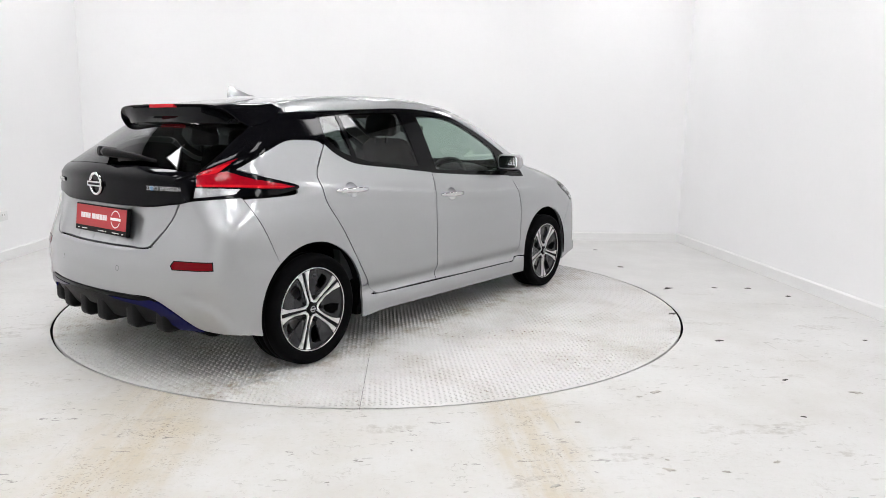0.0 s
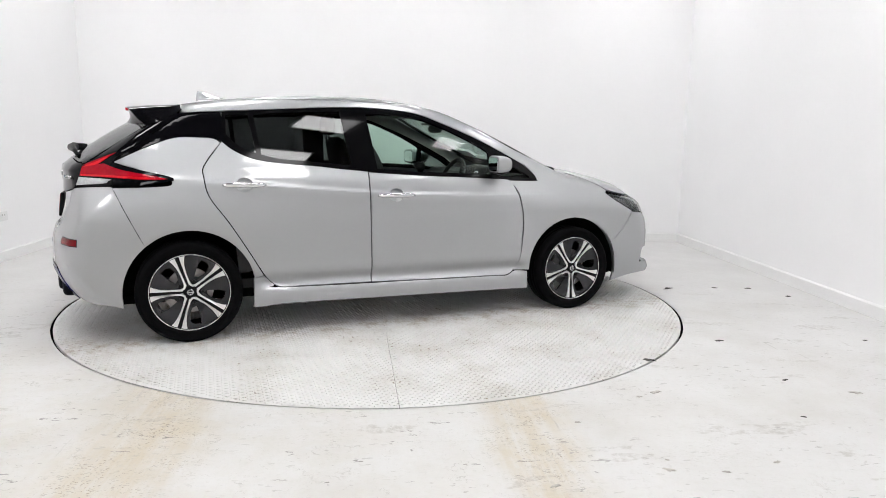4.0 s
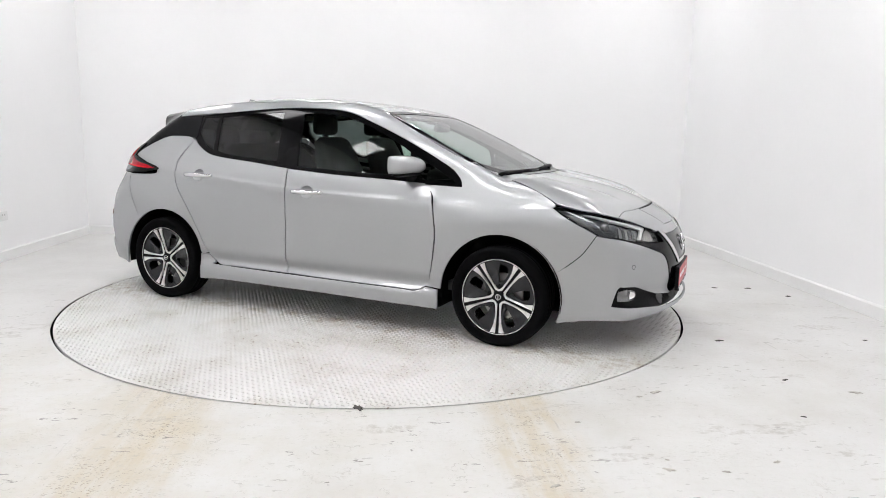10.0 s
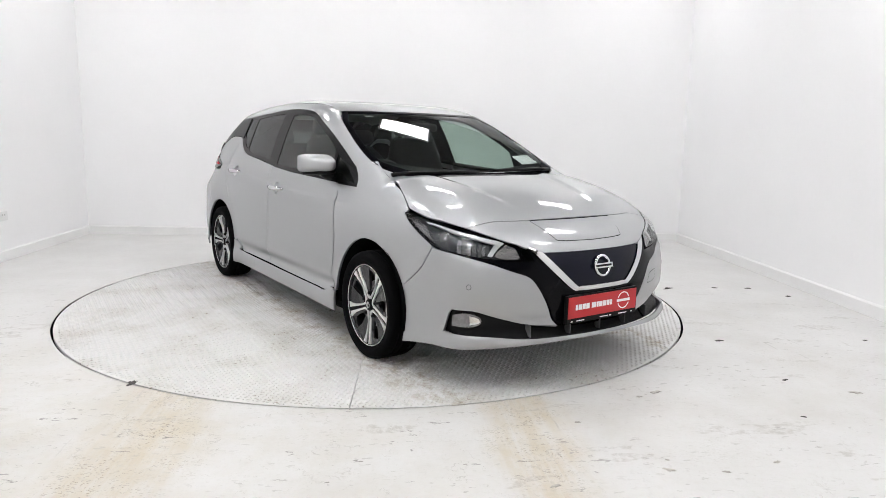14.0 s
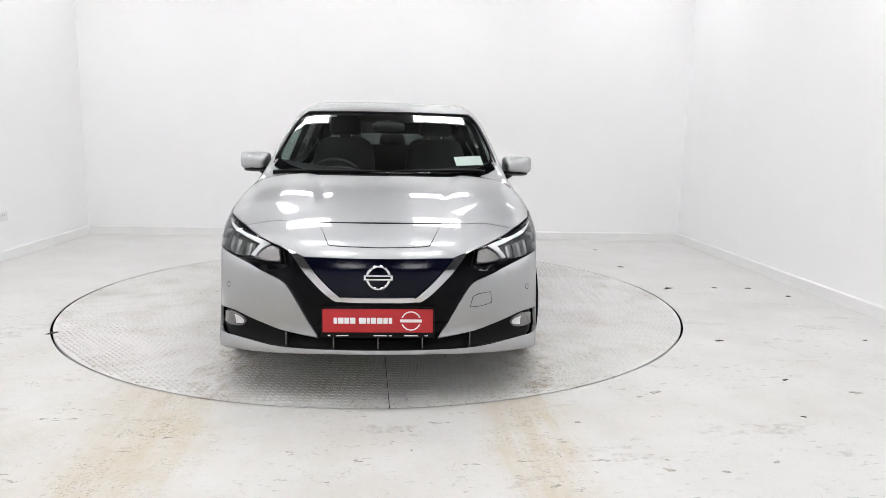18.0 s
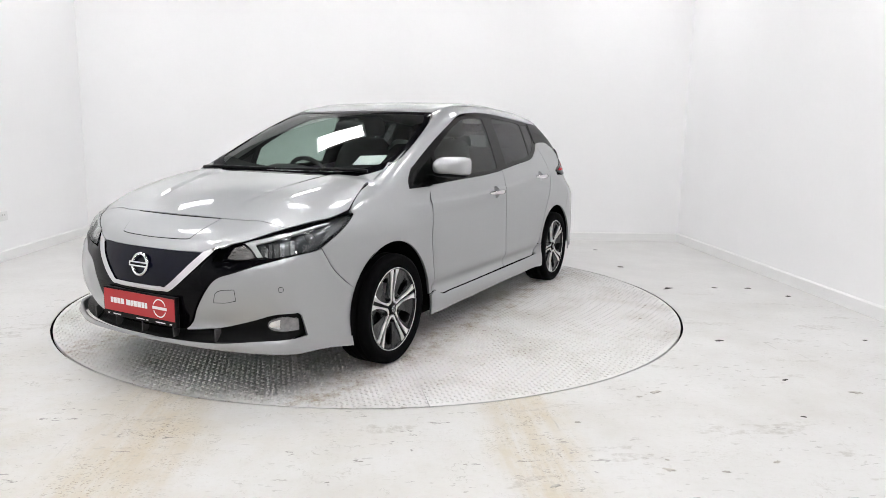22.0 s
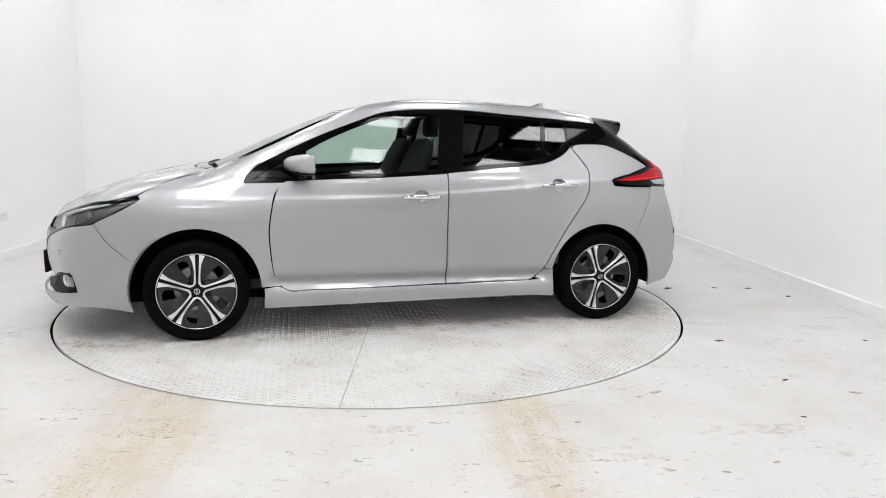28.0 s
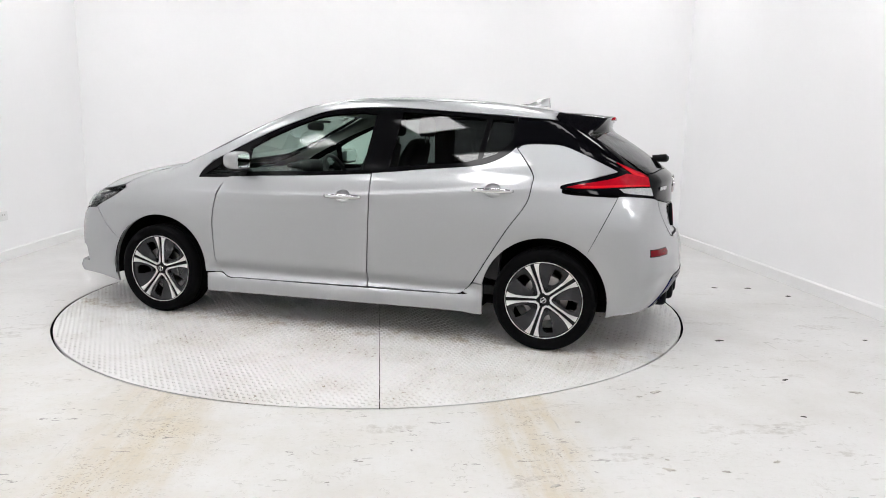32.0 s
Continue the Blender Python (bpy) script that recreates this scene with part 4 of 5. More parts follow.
# tailgate, rear bumper and rear lamps
panel("rear_screen", "rear", curve(both([(0, 1.09, 1), (.40, 1.088), (.706, 1.070, 1), (.729, 1.094), (.811, 1.171), (.915, 1.247), (.985, 1.298, 1), (.9, 1.34), (.6, 1.368), (0, 1.375, 1)])), PRIVACY, car, "dark tinted rear screen", cell=.04, lift=.002, depth=.01)
panel("tailgate_upper", "rear", curve(both([(0, 1.086, 1), (.40, 1.084), (.696, 1.064, 1), (.700, 1.02), (.686, .935, 1), (.622, .916), (.389, .890), (0, .890, 1)])), GLOSS_BLACK, car, "gloss black tailgate band", cell=.03, lift=.004)
panel("tailgate", "rear", curve(both([(0, .885, 1), (.39, .885), (.620, .910, 1), (.577, .819), (.472, .700, 1), (.424, .690), (.239, .688), (0, .688, 1)])), PAINT, car, "silver-grey lower tailgate", cell=.03)
arch_r = flank_to("rear", wheel_arch(-1.343, .379, 130, 190, 6, cz=.307))
side_r = flank_to("rear", [(a - .0035, c) for a, c in SEAM[:5]])
rb = [(0, .681, 1), (.242, .681), (.430, .683), (.484, .694, 1), (.583, .817), (.632, .912, 1), (.715, .930), (.90, .942)] + [(*q, 1) for q in side_r + arch_r[:1]] + arch_r[1:-1] + [(*arch_r[-1], 1), (.90, .268), (.745, .293, 1), (.70, .316), (.592, .401), (.485, .450), (.36, .452), (.2, .452), (0, .452, 1)]
panel("rear_bumper", "rear", curve(both(rb)), PAINT, car, "silver-grey rear bumper", cell=.018)
panel("diffuser", "rear", curve(both([(0, .425, 1), (.239, .42), (.42, .405), (.52, .385), (.64, .285, 1), (.60, .288), (.561, .299), (.45, .294), (.366, .291, 1), (.348, .327, 1), (.30, .310), (.225, .297), (.13, .302), (.078, .306, 1), (.062, .350, 1), (0, .345, 1)])), TRIM, car, "black plastic rear diffuser", lift=-.012)
for yy in (.09, .33, .52):
    for s_ in (-1, 1):
        q = surface("rear", [(yy, .36)])[0]
        part("diffuser_rib", box_bm(q[0] + .004, q[0] + .22, s_ * q[1] - .055, s_ * q[1] + .055, .268, .415, .038, None, 4), TRIM, car, smooth=True)
pair("diffuser_edge", "rear", curve([(0, .448, 1), (.2, .448), (.36, .448), (.484, .446), (.50, .438, 1), (.42, .430), (.28, .430), (0, .432, 1)]), SATIN_BLACK, car, "glossy black upper edge of the diffuser", lift=.004, depth=.02, cell=.02)
pair("blue_strip", "rear", curve([(.20, .426, 1), (.30, .426), (.42, .426), (.50, .434), (.59, .394), (.70, .310), (.74, .288, 1), (.62, .289, 1), (.545, .343), (.508, .382), (.42, .402), (.30, .412)]), BLUE_TRIM, car, "dark blue lower trim strip", lift=.004, depth=.02, cell=.02)
pair("reflector_bezel", "rear", curve([(.598, .618, 1), (.615, .643, 1), (.797, .645, 1), (.799, .601, 1), (.608, .597, 1)]), TRIM, car, lift=.0012, depth=.002, cell=.03)
for o in (False, True):
    panel("sensor_ring", "rear", disc(.276, .577, .0130), DARK, car, cell=.02, lift=.0004, depth=0, mirror=o)
    panel("parking_sensor", "rear", disc(.276, .577, .0112), PAINT, car, cell=.02, lift=.0010, depth=.001, mirror=o)
pair("bumper_reflector", "rear", curve([(.606, .616, 1), (.62, .638, 1), (.793, .640, 1), (.795, .606, 1), (.614, .602, 1)]), RED_DARK, car, "narrow red bumper reflector", lift=.003, cell=.03)
lamp_r = curve([(.706, 1.055, 1), (.737, 1.075), (.845, 1.121), (.988, 1.172, 1), (.992, 1.160), (.925, 1.112), (.893, 1.078, 1), (.97, 1.057), (1.123, 1.024), (1.25, .994), (1.262, .978, 1), (1.11, .951), (.901, .945), (.699, .937, 1)])
for o in (False, True):
    tl = panel("tail_light", "rear", lamp_r, GLOSS_BLACK, car, "boomerang-shaped red and clear tail light", cell=.015, lift=.008, depth=.02, mirror=o)
    panel("red_lens", "rear", curve([(.716, 1.056, 1), (.74, 1.068), (.847, 1.110), (.905, 1.131, 1), (.875, 1.113), (.845, 1.095), (.815, 1.066, 1)]), RED_LENS, tl, "glossy red lens", cell=.02, lift=.012, depth=.006, mirror=o)
    panel("red_lens", "rear", curve([(.710, 1.050, 1), (.850, 1.070, 1), (.96, 1.036), (1.12, 1.006), (1.226, .985, 1), (1.12, .980), (.902, .991), (.712, .996, 1)]), RED_LENS, tl, "glossy red lens", cell=.02, lift=.012, depth=.006, mirror=o)
    panel("light_bar", "rear", curve([(.716, 1.006, 1), (.90, 1.004), (1.08, .995), (1.19, .986, 1), (1.08, .985), (.90, .993), (.717, .997, 1)]), RED_BAR, tl, "bright red light bar", cell=.02, lift=.0125, depth=.006, mirror=o)
    panel("light_bar", "rear", curve([(.722, 1.047, 1), (.77, 1.054), (.812, 1.067), (.845, 1.090), (.870, 1.107, 1), (.838, 1.098), (.79, 1.075), (.735, 1.056, 1)]), RED_BAR, tl, "bright red light bar", cell=.02, lift=.0128, depth=.006, mirror=o)
    panel("clear_lens", "rear", curve([(.708, .989, 1), (.915, .982, 1), (.90, .970), (.875, .957), (.704, .942, 1)]), REAR_CLEAR, tl, "clear ribbed lens", cell=.02, lift=.011, depth=.006, mirror=o)

# roof spoiler: a wedge that runs out over the screen and turns down into the rear pillars
LIP = profile([(0, -1.668), (.30, -1.664), (.45, -1.648), (.52, -1.626), (.57, -1.592), (.604, -1.556)])
LIP_Z = profile([(0, 1.416), (.30, 1.413), (.45, 1.404), (.52, 1.380), (.57, 1.337), (.604, 1.298)])
bm = bmesh.new()
rows = []
def pillar_row(sign):
    """Where the spoiler's cheek meets the rear pillar."""
    ks = (0, .25, .5, .75, .92, 1.0)
    q = surface("side", [(-1.348 - .208 * k, 1.398 - .100 * k - .012 * math.sin(math.pi * k)) for k in ks])
    line = [(p[0], sign * (p[1] + .002), p[2]) for p in q]
    e = line[-1]
    return line + [(e[0] + d, e[1] - sign * .01, e[2] - h) for d, h in ((0, .003), (.01, .006), (.02, .009), (.03, .011), (.06, .014), (.11, .02))]


rows.append([bm.verts.new(p) for p in pillar_row(-1)])
for y in (-.565, -.545, -.52, -.485, -.45, -.38, -.30, -.2, -.1, 0, .1, .2, .30, .38, .45, .485, .52, .545, .565):
    a = abs(y)
    tx, tz = float(LIP(a)), float(LIP_Z(a))
    rx = -1.388 + .045 * (a / .6) ** 2
    body = surface("top", [(rx + (tx - rx) * k, y) for k in (0, .25, .5, .75, .92)])
    rz = body[0][2] - .002
    prof = [(rx, rz)]
    for k, q in zip((.25, .5, .75, .92), body[1:]):
        prof.append((rx + (tx - rx) * k, max(rz + (tz - rz) * k + .006 * math.sin(math.pi * k), q[2] + .003)))
    zl = min(tz - .012, 1.308)
    gx = cast(np.array([[-1.2, a, zl]]), np.array([[-1., 0, 0]]), 1.2)[0][0]
    prof += [(tx - .004, tz + .001), (tx - .005, tz - .006), (tx + .010, tz - .016), (max(tx + .016, gx), (tz + zl) / 2 - .012), (gx + .004, zl), (gx + .05, zl - .01), (-1.45, min(rz, zl) - .02)]
    rows.append([bm.verts.new((u, y, v)) for u, v in prof])
rows.append([bm.verts.new(p) for p in pillar_row(1)])
for a, b in zip(rows, rows[1:]):
    for k in range(len(a)):
        j = (k + 1) % len(a)
        bm.faces.new((a[k], a[j], b[j], b[k]))
bm.faces.new(rows[0][::-1])
bm.faces.new(rows[-1])
bmesh.ops.recalc_face_normals(bm, faces=bm.faces[:])
spoiler = part("roof_spoiler", bm, GLOSS_BLACK, car, "gloss black roof spoiler", smooth=True)
spoiler.data.set_sharp_from_angle(angle=radians(38))
part("brake_light", box_bm(-1.680, -1.655, -.12, .12, 1.396, 1.4155, .004), RED_BAR, spoiler, "high-level red brake light")

# shark fin aerial
bm = bmesh.new()
fin = [(-1.235, 1.475), (-1.225, 1.545), (-1.19, 1.540), (-1.14, 1.524), (-1.085, 1.506), (-1.05, 1.492)]
mid = [bm.verts.new((a, 0, b)) for a, b in fin[:-1]] + [bm.verts.new((-1.02, 0, 1.497))]
for s in (-1, 1):
    wide = [bm.verts.new((a, s * w, b - .004)) for (a, b), w in zip(((-1.215, 1.488), (-1.15, 1.494), (-1.08, 1.50), (-1.02, 1.499)), (.03, .036, .03, .008))]
    for f in ((mid[0], mid[1], wide[0]), (mid[1], wide[1], wide[0]), (mid[1], mid[2], wide[1]), (mid[2], mid[3], wide[1]), (mid[3], wide[2], wide[1]), (mid[3], mid[4], wide[2]), (mid[4], wide[3], wide[2]), (mid[4], mid[5], wide[3])):
        bm.faces.new(f)
bmesh.ops.recalc_face_normals(bm, faces=bm.faces[:])
part("aerial", bm, PAINT, car, "silver-grey shark fin aerial", smooth=True)

# dark structure behind the panels
SHELL = marked([(-.98, .24), (-.96, .36)] + wheel_arch(-1.35, .41, 12, 128)[1:]) + [(-1.68, .80), (-1.70, .99, 1), (-1.6, 1.12), (-1.40, 1.20), (-1.18, 1.20, 1), (-1.08, 1.14), (-.93, 1.07), (-.56, 1.03), (-.2, .998), (.4, .96), (.8, .94), (1.05, .935, 1), (1.15, 1.00, 1), (1.5, .92), (1.66, .83, 1), (1.88, .66, 1)] + marked(wheel_arch(1.35, .41, 30, 172) + [(.94, .24)])
pair("inner_structure", "side", curve(SHELL, 3), DARK, car, cell=.06, lift=-.036, depth=0)
panel("bonnet_liner", "top", curve(both_y([(1.42, 0, 1), (1.25, .62, 1), (1.62, .74, 1), (1.85, .69), (2.05, .45), (2.12, 0, 1)])), DARK, car, cell=.06, lift=-.03, depth=0)
panel("front_crash_beam", "front", curve(both([(0, .24, 1), (.9, .26, 1), (1.0, .5), (1.12, .84, 1), (.6, .79), (0, .80, 1)])), DARK, car, cell=.05, lift=-.055, depth=0)
panel("rear_crash_beam", "rear", curve(both([(0, .36, 1), (.6, .36), (.90, .30, 1), (1.0, .5), (1.1, .8), (1.2, .99, 1), (.98, 1.14), (.72, 1.06, 1), (0, 1.06, 1)])), DARK, car, cell=.05, lift=-.035, depth=0)
bm = box_bm(-1.80, 1.90, -.58, .58, .19, .25, .02)
box_bm(-.93, .93, -.80, .80, .175, .25, .02, bm)
part("underbody", bm, DARK, car)
for sx in (1.35, -1.35):
    for s in (-1, 1):
        bm = bmesh.new()
        rr = [[bm.verts.new((sx + r * math.cos(a), s * y, .31 + r * math.sin(a))) for a in (radians(-9 + 198 * k / 24) for k in range(25))] for r, y in ((.388, .855), (.405, .80), (.405, .50))]
        for a, b in zip(rr, rr[1:]):
            for k in range(24):
                bm.faces.new((a[k], a[k + 1], b[k + 1], b[k]))
        c = bm.verts.new((sx, s * .50, .31))
        for k in range(24):
            bm.faces.new((rr[2][k], rr[2][k + 1], c))
        part("wheel_arch_liner", bm, DARK, car)


# ---- wheels ----
def make_wheel():
    """An alloy wheel that faces -y, about its own centre."""
    w = new("wheel")
    R = .311
    tyre = [(.222, .085), (.24, .098), (.27, .107), (.291, .105), (.3025, .096), (.3085, .082), (R, .06), (R, .052), (.303, .05), (.303, .044), (R, .042), (R, .012), (.303, .010), (.303, -.004), (R, -.006), (R, -.038), (.303, -.040), (.303, -.047), (R, -.049), (R, -.060), (.3085, -.082), (.3025, -.096), (.291, -.105), (.282, -.1075), (.279, -.1065), (.262, -.107), (.259, -.1055), (.246, -.101), (.238, -.094), (.233, -.086)]
    part("tyre", lathe_bm(tyre, 64), RUBBER, w, "black road tyre", smooth=True)
    part("rim", lathe_bm([(.2335, -.084), (.2345, -.090), (.232, -.0935), (.2275, -.092), (.2245, -.086), (.2225, -.07), (.217, -.03), (.204, .05), (.219, .085)], 64), ALLOY_GREY, w, smooth=True)
    part("rim_lip", lathe_bm([(.2345, -.0905), (.2335, -.0945), (.2310, -.0945), (.2295, -.0920)], 64), ALLOY, w, "bright machined rim edge", smooth=True)

    def dish(p):
        r = math.hypot(p[0], p[2])
        return (p[0], p[1] - .088 + .014 * (1 - r / .22) + .010 * max(0, 1 - abs(r - .12) / .1) ** 2, p[2])

    def spun(poly, a):
        c, s = 1.032 * math.cos(a), 1.032 * math.sin(a)
        return [(x * c - z * s, x * s + z * c) for x, z in poly]

    bar = [(.040, .0065), (.075, .0075), (.12, .0085), (.165, .0098), (.213, .0115), (.2225, .0118), (.2205, .048), (.213, .044), (.195, .0345), (.165, .0245), (.12, .0188), (.075, .0170), (.046, .020)]
    groove = [(.044, -.0080), (.12, -.0095), (.2225, -.0125), (.2225, .0125), (.12, .0095), (.044, .0080)]
    # blade on one side of each spoke with an opening beside it
    for k in range(5):
        a = 2 * math.pi * k / 5
        sp = part("spoke", slab_bm(spun(bar, a), 0, .022, None, dish), ALLOY, w, "bright machined twin spoke")
        part("spoke_bar", slab_bm(spun([(x, -z) for x, z in bar[::-1]], a), 0, .022, None, dish), ALLOY, sp)
        part("groove", slab_bm(spun(groove, a), .0055, .022, None, dish), TRIM, sp)
        arc = lambda r, d: (r * math.cos(radians(d)), r * math.sin(radians(d)))
        one = [arc(.222, -12), arc(.222, -21), arc(.222, -30), arc(.222, -39), arc(.19, -37), arc(.15, -34), arc(.10, -34), arc(.068, -33), (.075, -.0160), (.12, -.0180), (.165, -.0235), (.195, -.0335)]
        part("blade", slab_bm(spun(one, a), .006, .02, None, dish), ALLOY_GREY, w, "dark grey wheel blade")
        two = [arc(.222, 11.5), arc(.222, 22), arc(.222, 34), arc(.198, 34), arc(.196, 24), arc(.182, 17), arc(.15, 15), arc(.12, 17), arc(.098, 24), arc(.092, 40), arc(.064, 40), arc(.066, 20), (.075, .0160), (.12, .0180), (.165, .0235), (.195, .0335)]
        part("blade", slab_bm(spun(two, a), .008, .02, None, dish), ALLOY_GREY, w)
        flip = lambda q: (q[0] * math.cos(radians(72)) + q[1] * math.sin(radians(72)), q[0] * math.sin(radians(72)) - q[1] * math.cos(radians(72)))
        outer = [(.084, .0185), (.060, .0172), arc(.0475, 29), arc(.0455, 36)]
        inner = [(.082, .0085), (.050, .0080), arc(.0365, 24), arc(.0345, 36)]
        ring = outer + [flip(q) for q in outer[-2::-1]] + [flip(q) for q in inner[:-1]] + inner[::-1]
        part("spoke_link", slab_bm(spun(ring, a), -.001, .02, None, dish), ALLOY, w)
        n = arc(.070, 36 + 72 * k)
        part("wheel_nut", lathe_bm([(.0001, -.088), (.0085, -.088), (.0095, -.086), (.0095, -.06)], 6), TRIM, w).location = (n[0], .004, n[1])
    part("hub", lathe_bm([(.0001, -.070), (.045, -.070), (.066, -.066), (.08, -.05), (.08, .0)], 40), TRIM, w, smooth=True)
    cap = part("centre_cap", lathe_bm([(.0001, -.0845), (.027, -.084), (.031, -.0825), (.0315, -.06)], 32), TRIM, w, "black centre cap", smooth=True)
    part("cap_badge", lathe_bm([(.013, -.0847), (.0135, -.0862), (.0185, -.0862), (.019, -.0845)], 32), CHROME_M, cap, smooth=True)
    part("cap_bar", box_bm(-.021, .021, -.0866, -.0845, -.0035, .0035), CHROME_M, cap)
    part("brake_disc", lathe_bm([(.07, -.035), (.072, -.018), (.138, -.018), (.138, .004), (.07, .004)], 48), STEEL, w, "bare steel brake disc", smooth=False)
    part("caliper", slab_bm([arc(.15, 20), arc(.15, 40), arc(.15, 60), arc(.15, 75), arc(.095, 75), arc(.095, 50), arc(.095, 20)], -.04, .03), STEEL, w)
    return w


WHEELS = [(1.35, -.775, -90, 0), (-1.35, -.780, 180, 0), (1.35, .775, 88, 180), (-1.35, .780, 38, 180)]
proto = None
for wx, wy, ang, yaw in WHEELS:
    m = pose(wx, wy, .309, 0, 0, yaw) @ pose(0, 0, 0, 0, -ang, 0)
    if proto is None:
        proto = make_wheel()
        proto.parent = car
        tagged(proto, "five twin-spoke alloy wheel, machined and dark grey")
        proto.matrix_basis = m
    else:
        copy_thing(proto, m)


# ---- door mirrors, handles, wipers, badges, plates ----
def blob_bm(rows):
    """A closed body through rings of points."""
    bm = bmesh.new()
    rr = [[bm.verts.new(p) for p in r] for r in rows]
    n = len(rr[0])
    for a, b in zip(rr, rr[1:]):
        for k in range(n):
            bm.faces.new((a[k], a[(k + 1) % n], b[(k + 1) % n], b[k]))
    bm.faces.new(rr[0][::-1])
    bm.faces.new(rr[-1])
    bmesh.ops.recalc_face_normals(bm, faces=bm.faces[:])
    return bm


def oval(cx, cy, cz, ry, rz, n=24, p=3.6, skew=0.0):
    out = []
    for k in range(n):
        a = 2 * math.pi * k / n
        c, s = math.cos(a), math.sin(a)
        yy = ry * math.copysign(abs(c) ** (2 / p), c)
        zz = rz * math.copysign(abs(s) ** (2 / p), s)
        out.append((cx + skew * yy, cy + yy, cz + zz))
    return out


for s in (-1, 1):
    dm = new("door_mirror")
    dm.parent = car
    tagged(dm, "silver-grey door mirror on a black stalk")
    rings = [oval(.652, s * .882, 1.083, .094, .053, skew=-.10 * s, p=5), oval(.660, s * .883, 1.084, .101, .059, skew=-.12 * s, p=5), oval(.70, s * .884, 1.085, .101, .059, skew=-.18 * s, p=4.6), oval(.745, s * .880, 1.084, .094, .053, skew=-.26 * s, p=3.8), oval(.782, s * .872, 1.082, .078, .043, skew=-.34 * s, p=3.2), oval(.803, s * .862, 1.080, .054, .029, skew=-.4 * s, p=2.8), oval(.812, s * .855, 1.079, .024, .012, skew=-.4 * s, p=2.2)]
    part("shell", blob_bm(rings), PAINT, dm, "silver-grey mirror shell", smooth=True)
    part("glass", blob_bm([oval(.650, s * .880, 1.083, .086, .046, skew=-.10 * s, p=4.5), oval(.654, s * .880, 1.083, .09, .049, skew=-.10 * s, p=4.5)]), MIRROR, dm)
    part("lower_cap", blob_bm([oval(.655, s * .878, 1.034, .088, .012, skew=-.1 * s), oval(.70, s * .868, 1.028, .094, .018, skew=-.15 * s), oval(.755, s * .858, 1.036, .076, .016, skew=-.25 * s), oval(.79, s * .848, 1.044, .05, .008, skew=-.3 * s)]), TRIM, dm, smooth=True)
    part("stalk", tube_bm([(.72, s * .725, .985), (.715, s * .78, 1.0), (.705, s * .84, 1.028)], [.045, .036, .026], 12), TRIM, dm, smooth=True)

for hx, hz in HANDLES:
    for s in (-1, 1):
        hd = new("door_handle")
        hd.parent = car
        tagged(hd, "bright chrome pull handle over a scooped recess")
        base = surface("side", [(hx + .13 * k, hz) for k in (-1, -.5, 0, .5, 1)])
        y = [b[1] for b in base]
        pts = [(hx - .13, y[0] + .004), (hx - .105, y[1] + .022), (hx - .04, y[2] + .032), (hx + .04, y[2] + .032), (hx + .105, y[3] + .022), (hx + .13, y[4] + .004)]
        rows = []
        for a, b in pts:
            e = min(1, (.138 - abs(a - hx)) / .05)
            h = .006 + .009 * e
            rows.append([(a, s * (b + .006 * math.cos(t)), hz + h * math.sin(t)) for t in (2 * math.pi * k / 10 for k in range(10))])
        part("grip", blob_bm(rows), CHROME_M, hd, smooth=True)
        bm = bmesh.new()
        rings = []
        for k, d in ((1.0, .0005), (.93, .006), (.75, .019), (.45, .027), (.02, .030)):
            q = surface("side", cup(hx, hz, k))
            rings.append([bm.verts.new((v[0], s * (v[1] - d), v[2])) for v in q])
        for r0, r1 in zip(rings, rings[1:]):
            for k in range(28):
                bm.faces.new((r0[k], r0[(k + 1) % 28], r1[(k + 1) % 28], r1[k]))
        bm.faces.new(rings[-1])
        bmesh.ops.recalc_face_normals(bm, faces=bm.faces[:])
        part("recess", bm, PAINT, hd, smooth=True)
        for a in (hx - .1, hx + .1):
            part("mount", tube_bm([(a, s * (y[2] - .01), hz), (a, s * (y[2] + .018), hz)], .008, 8), CHROME_M, hd)


def emblem(at, right, up, out, size, parent):
    """A round bright badge, a ring with a bar across it."""
    m = Matrix((right, up, out)).transposed().to_4x4()
    m.translation = at
    e = new("emblem")
    e.parent = parent
    tagged(e, "bright round emblem")
    bm = bmesh.new()
    prof = [(size * (.87 + .13 * math.cos(a)), .009 * math.sin(a)) for a in (math.pi * (1 - k / 8) for k in range(9))]
    rr = [[bm.verts.new((r * math.cos(a), r * math.sin(a), h)) for a in (2 * math.pi * k / 64 for k in range(64))] for r, h in prof]
    for a, b in zip(rr, rr[1:]):
        for k in range(64):
            bm.faces.new((a[k], a[(k + 1) % 64], b[(k + 1) % 64], b[k]))
    part("ring", bm, CHROME_M, e, smooth=True)
    part("bar", box_bm(-size * 1.12, size * 1.12, -size * .22, size * .22, .002, .012, .002), CHROME_M, e)
    part("bar_mark", box_bm(-size * .95, size * .95, -size * .09, size * .09, .0122, .0132), TRIM, e)
    e.matrix_basis = m
    return e


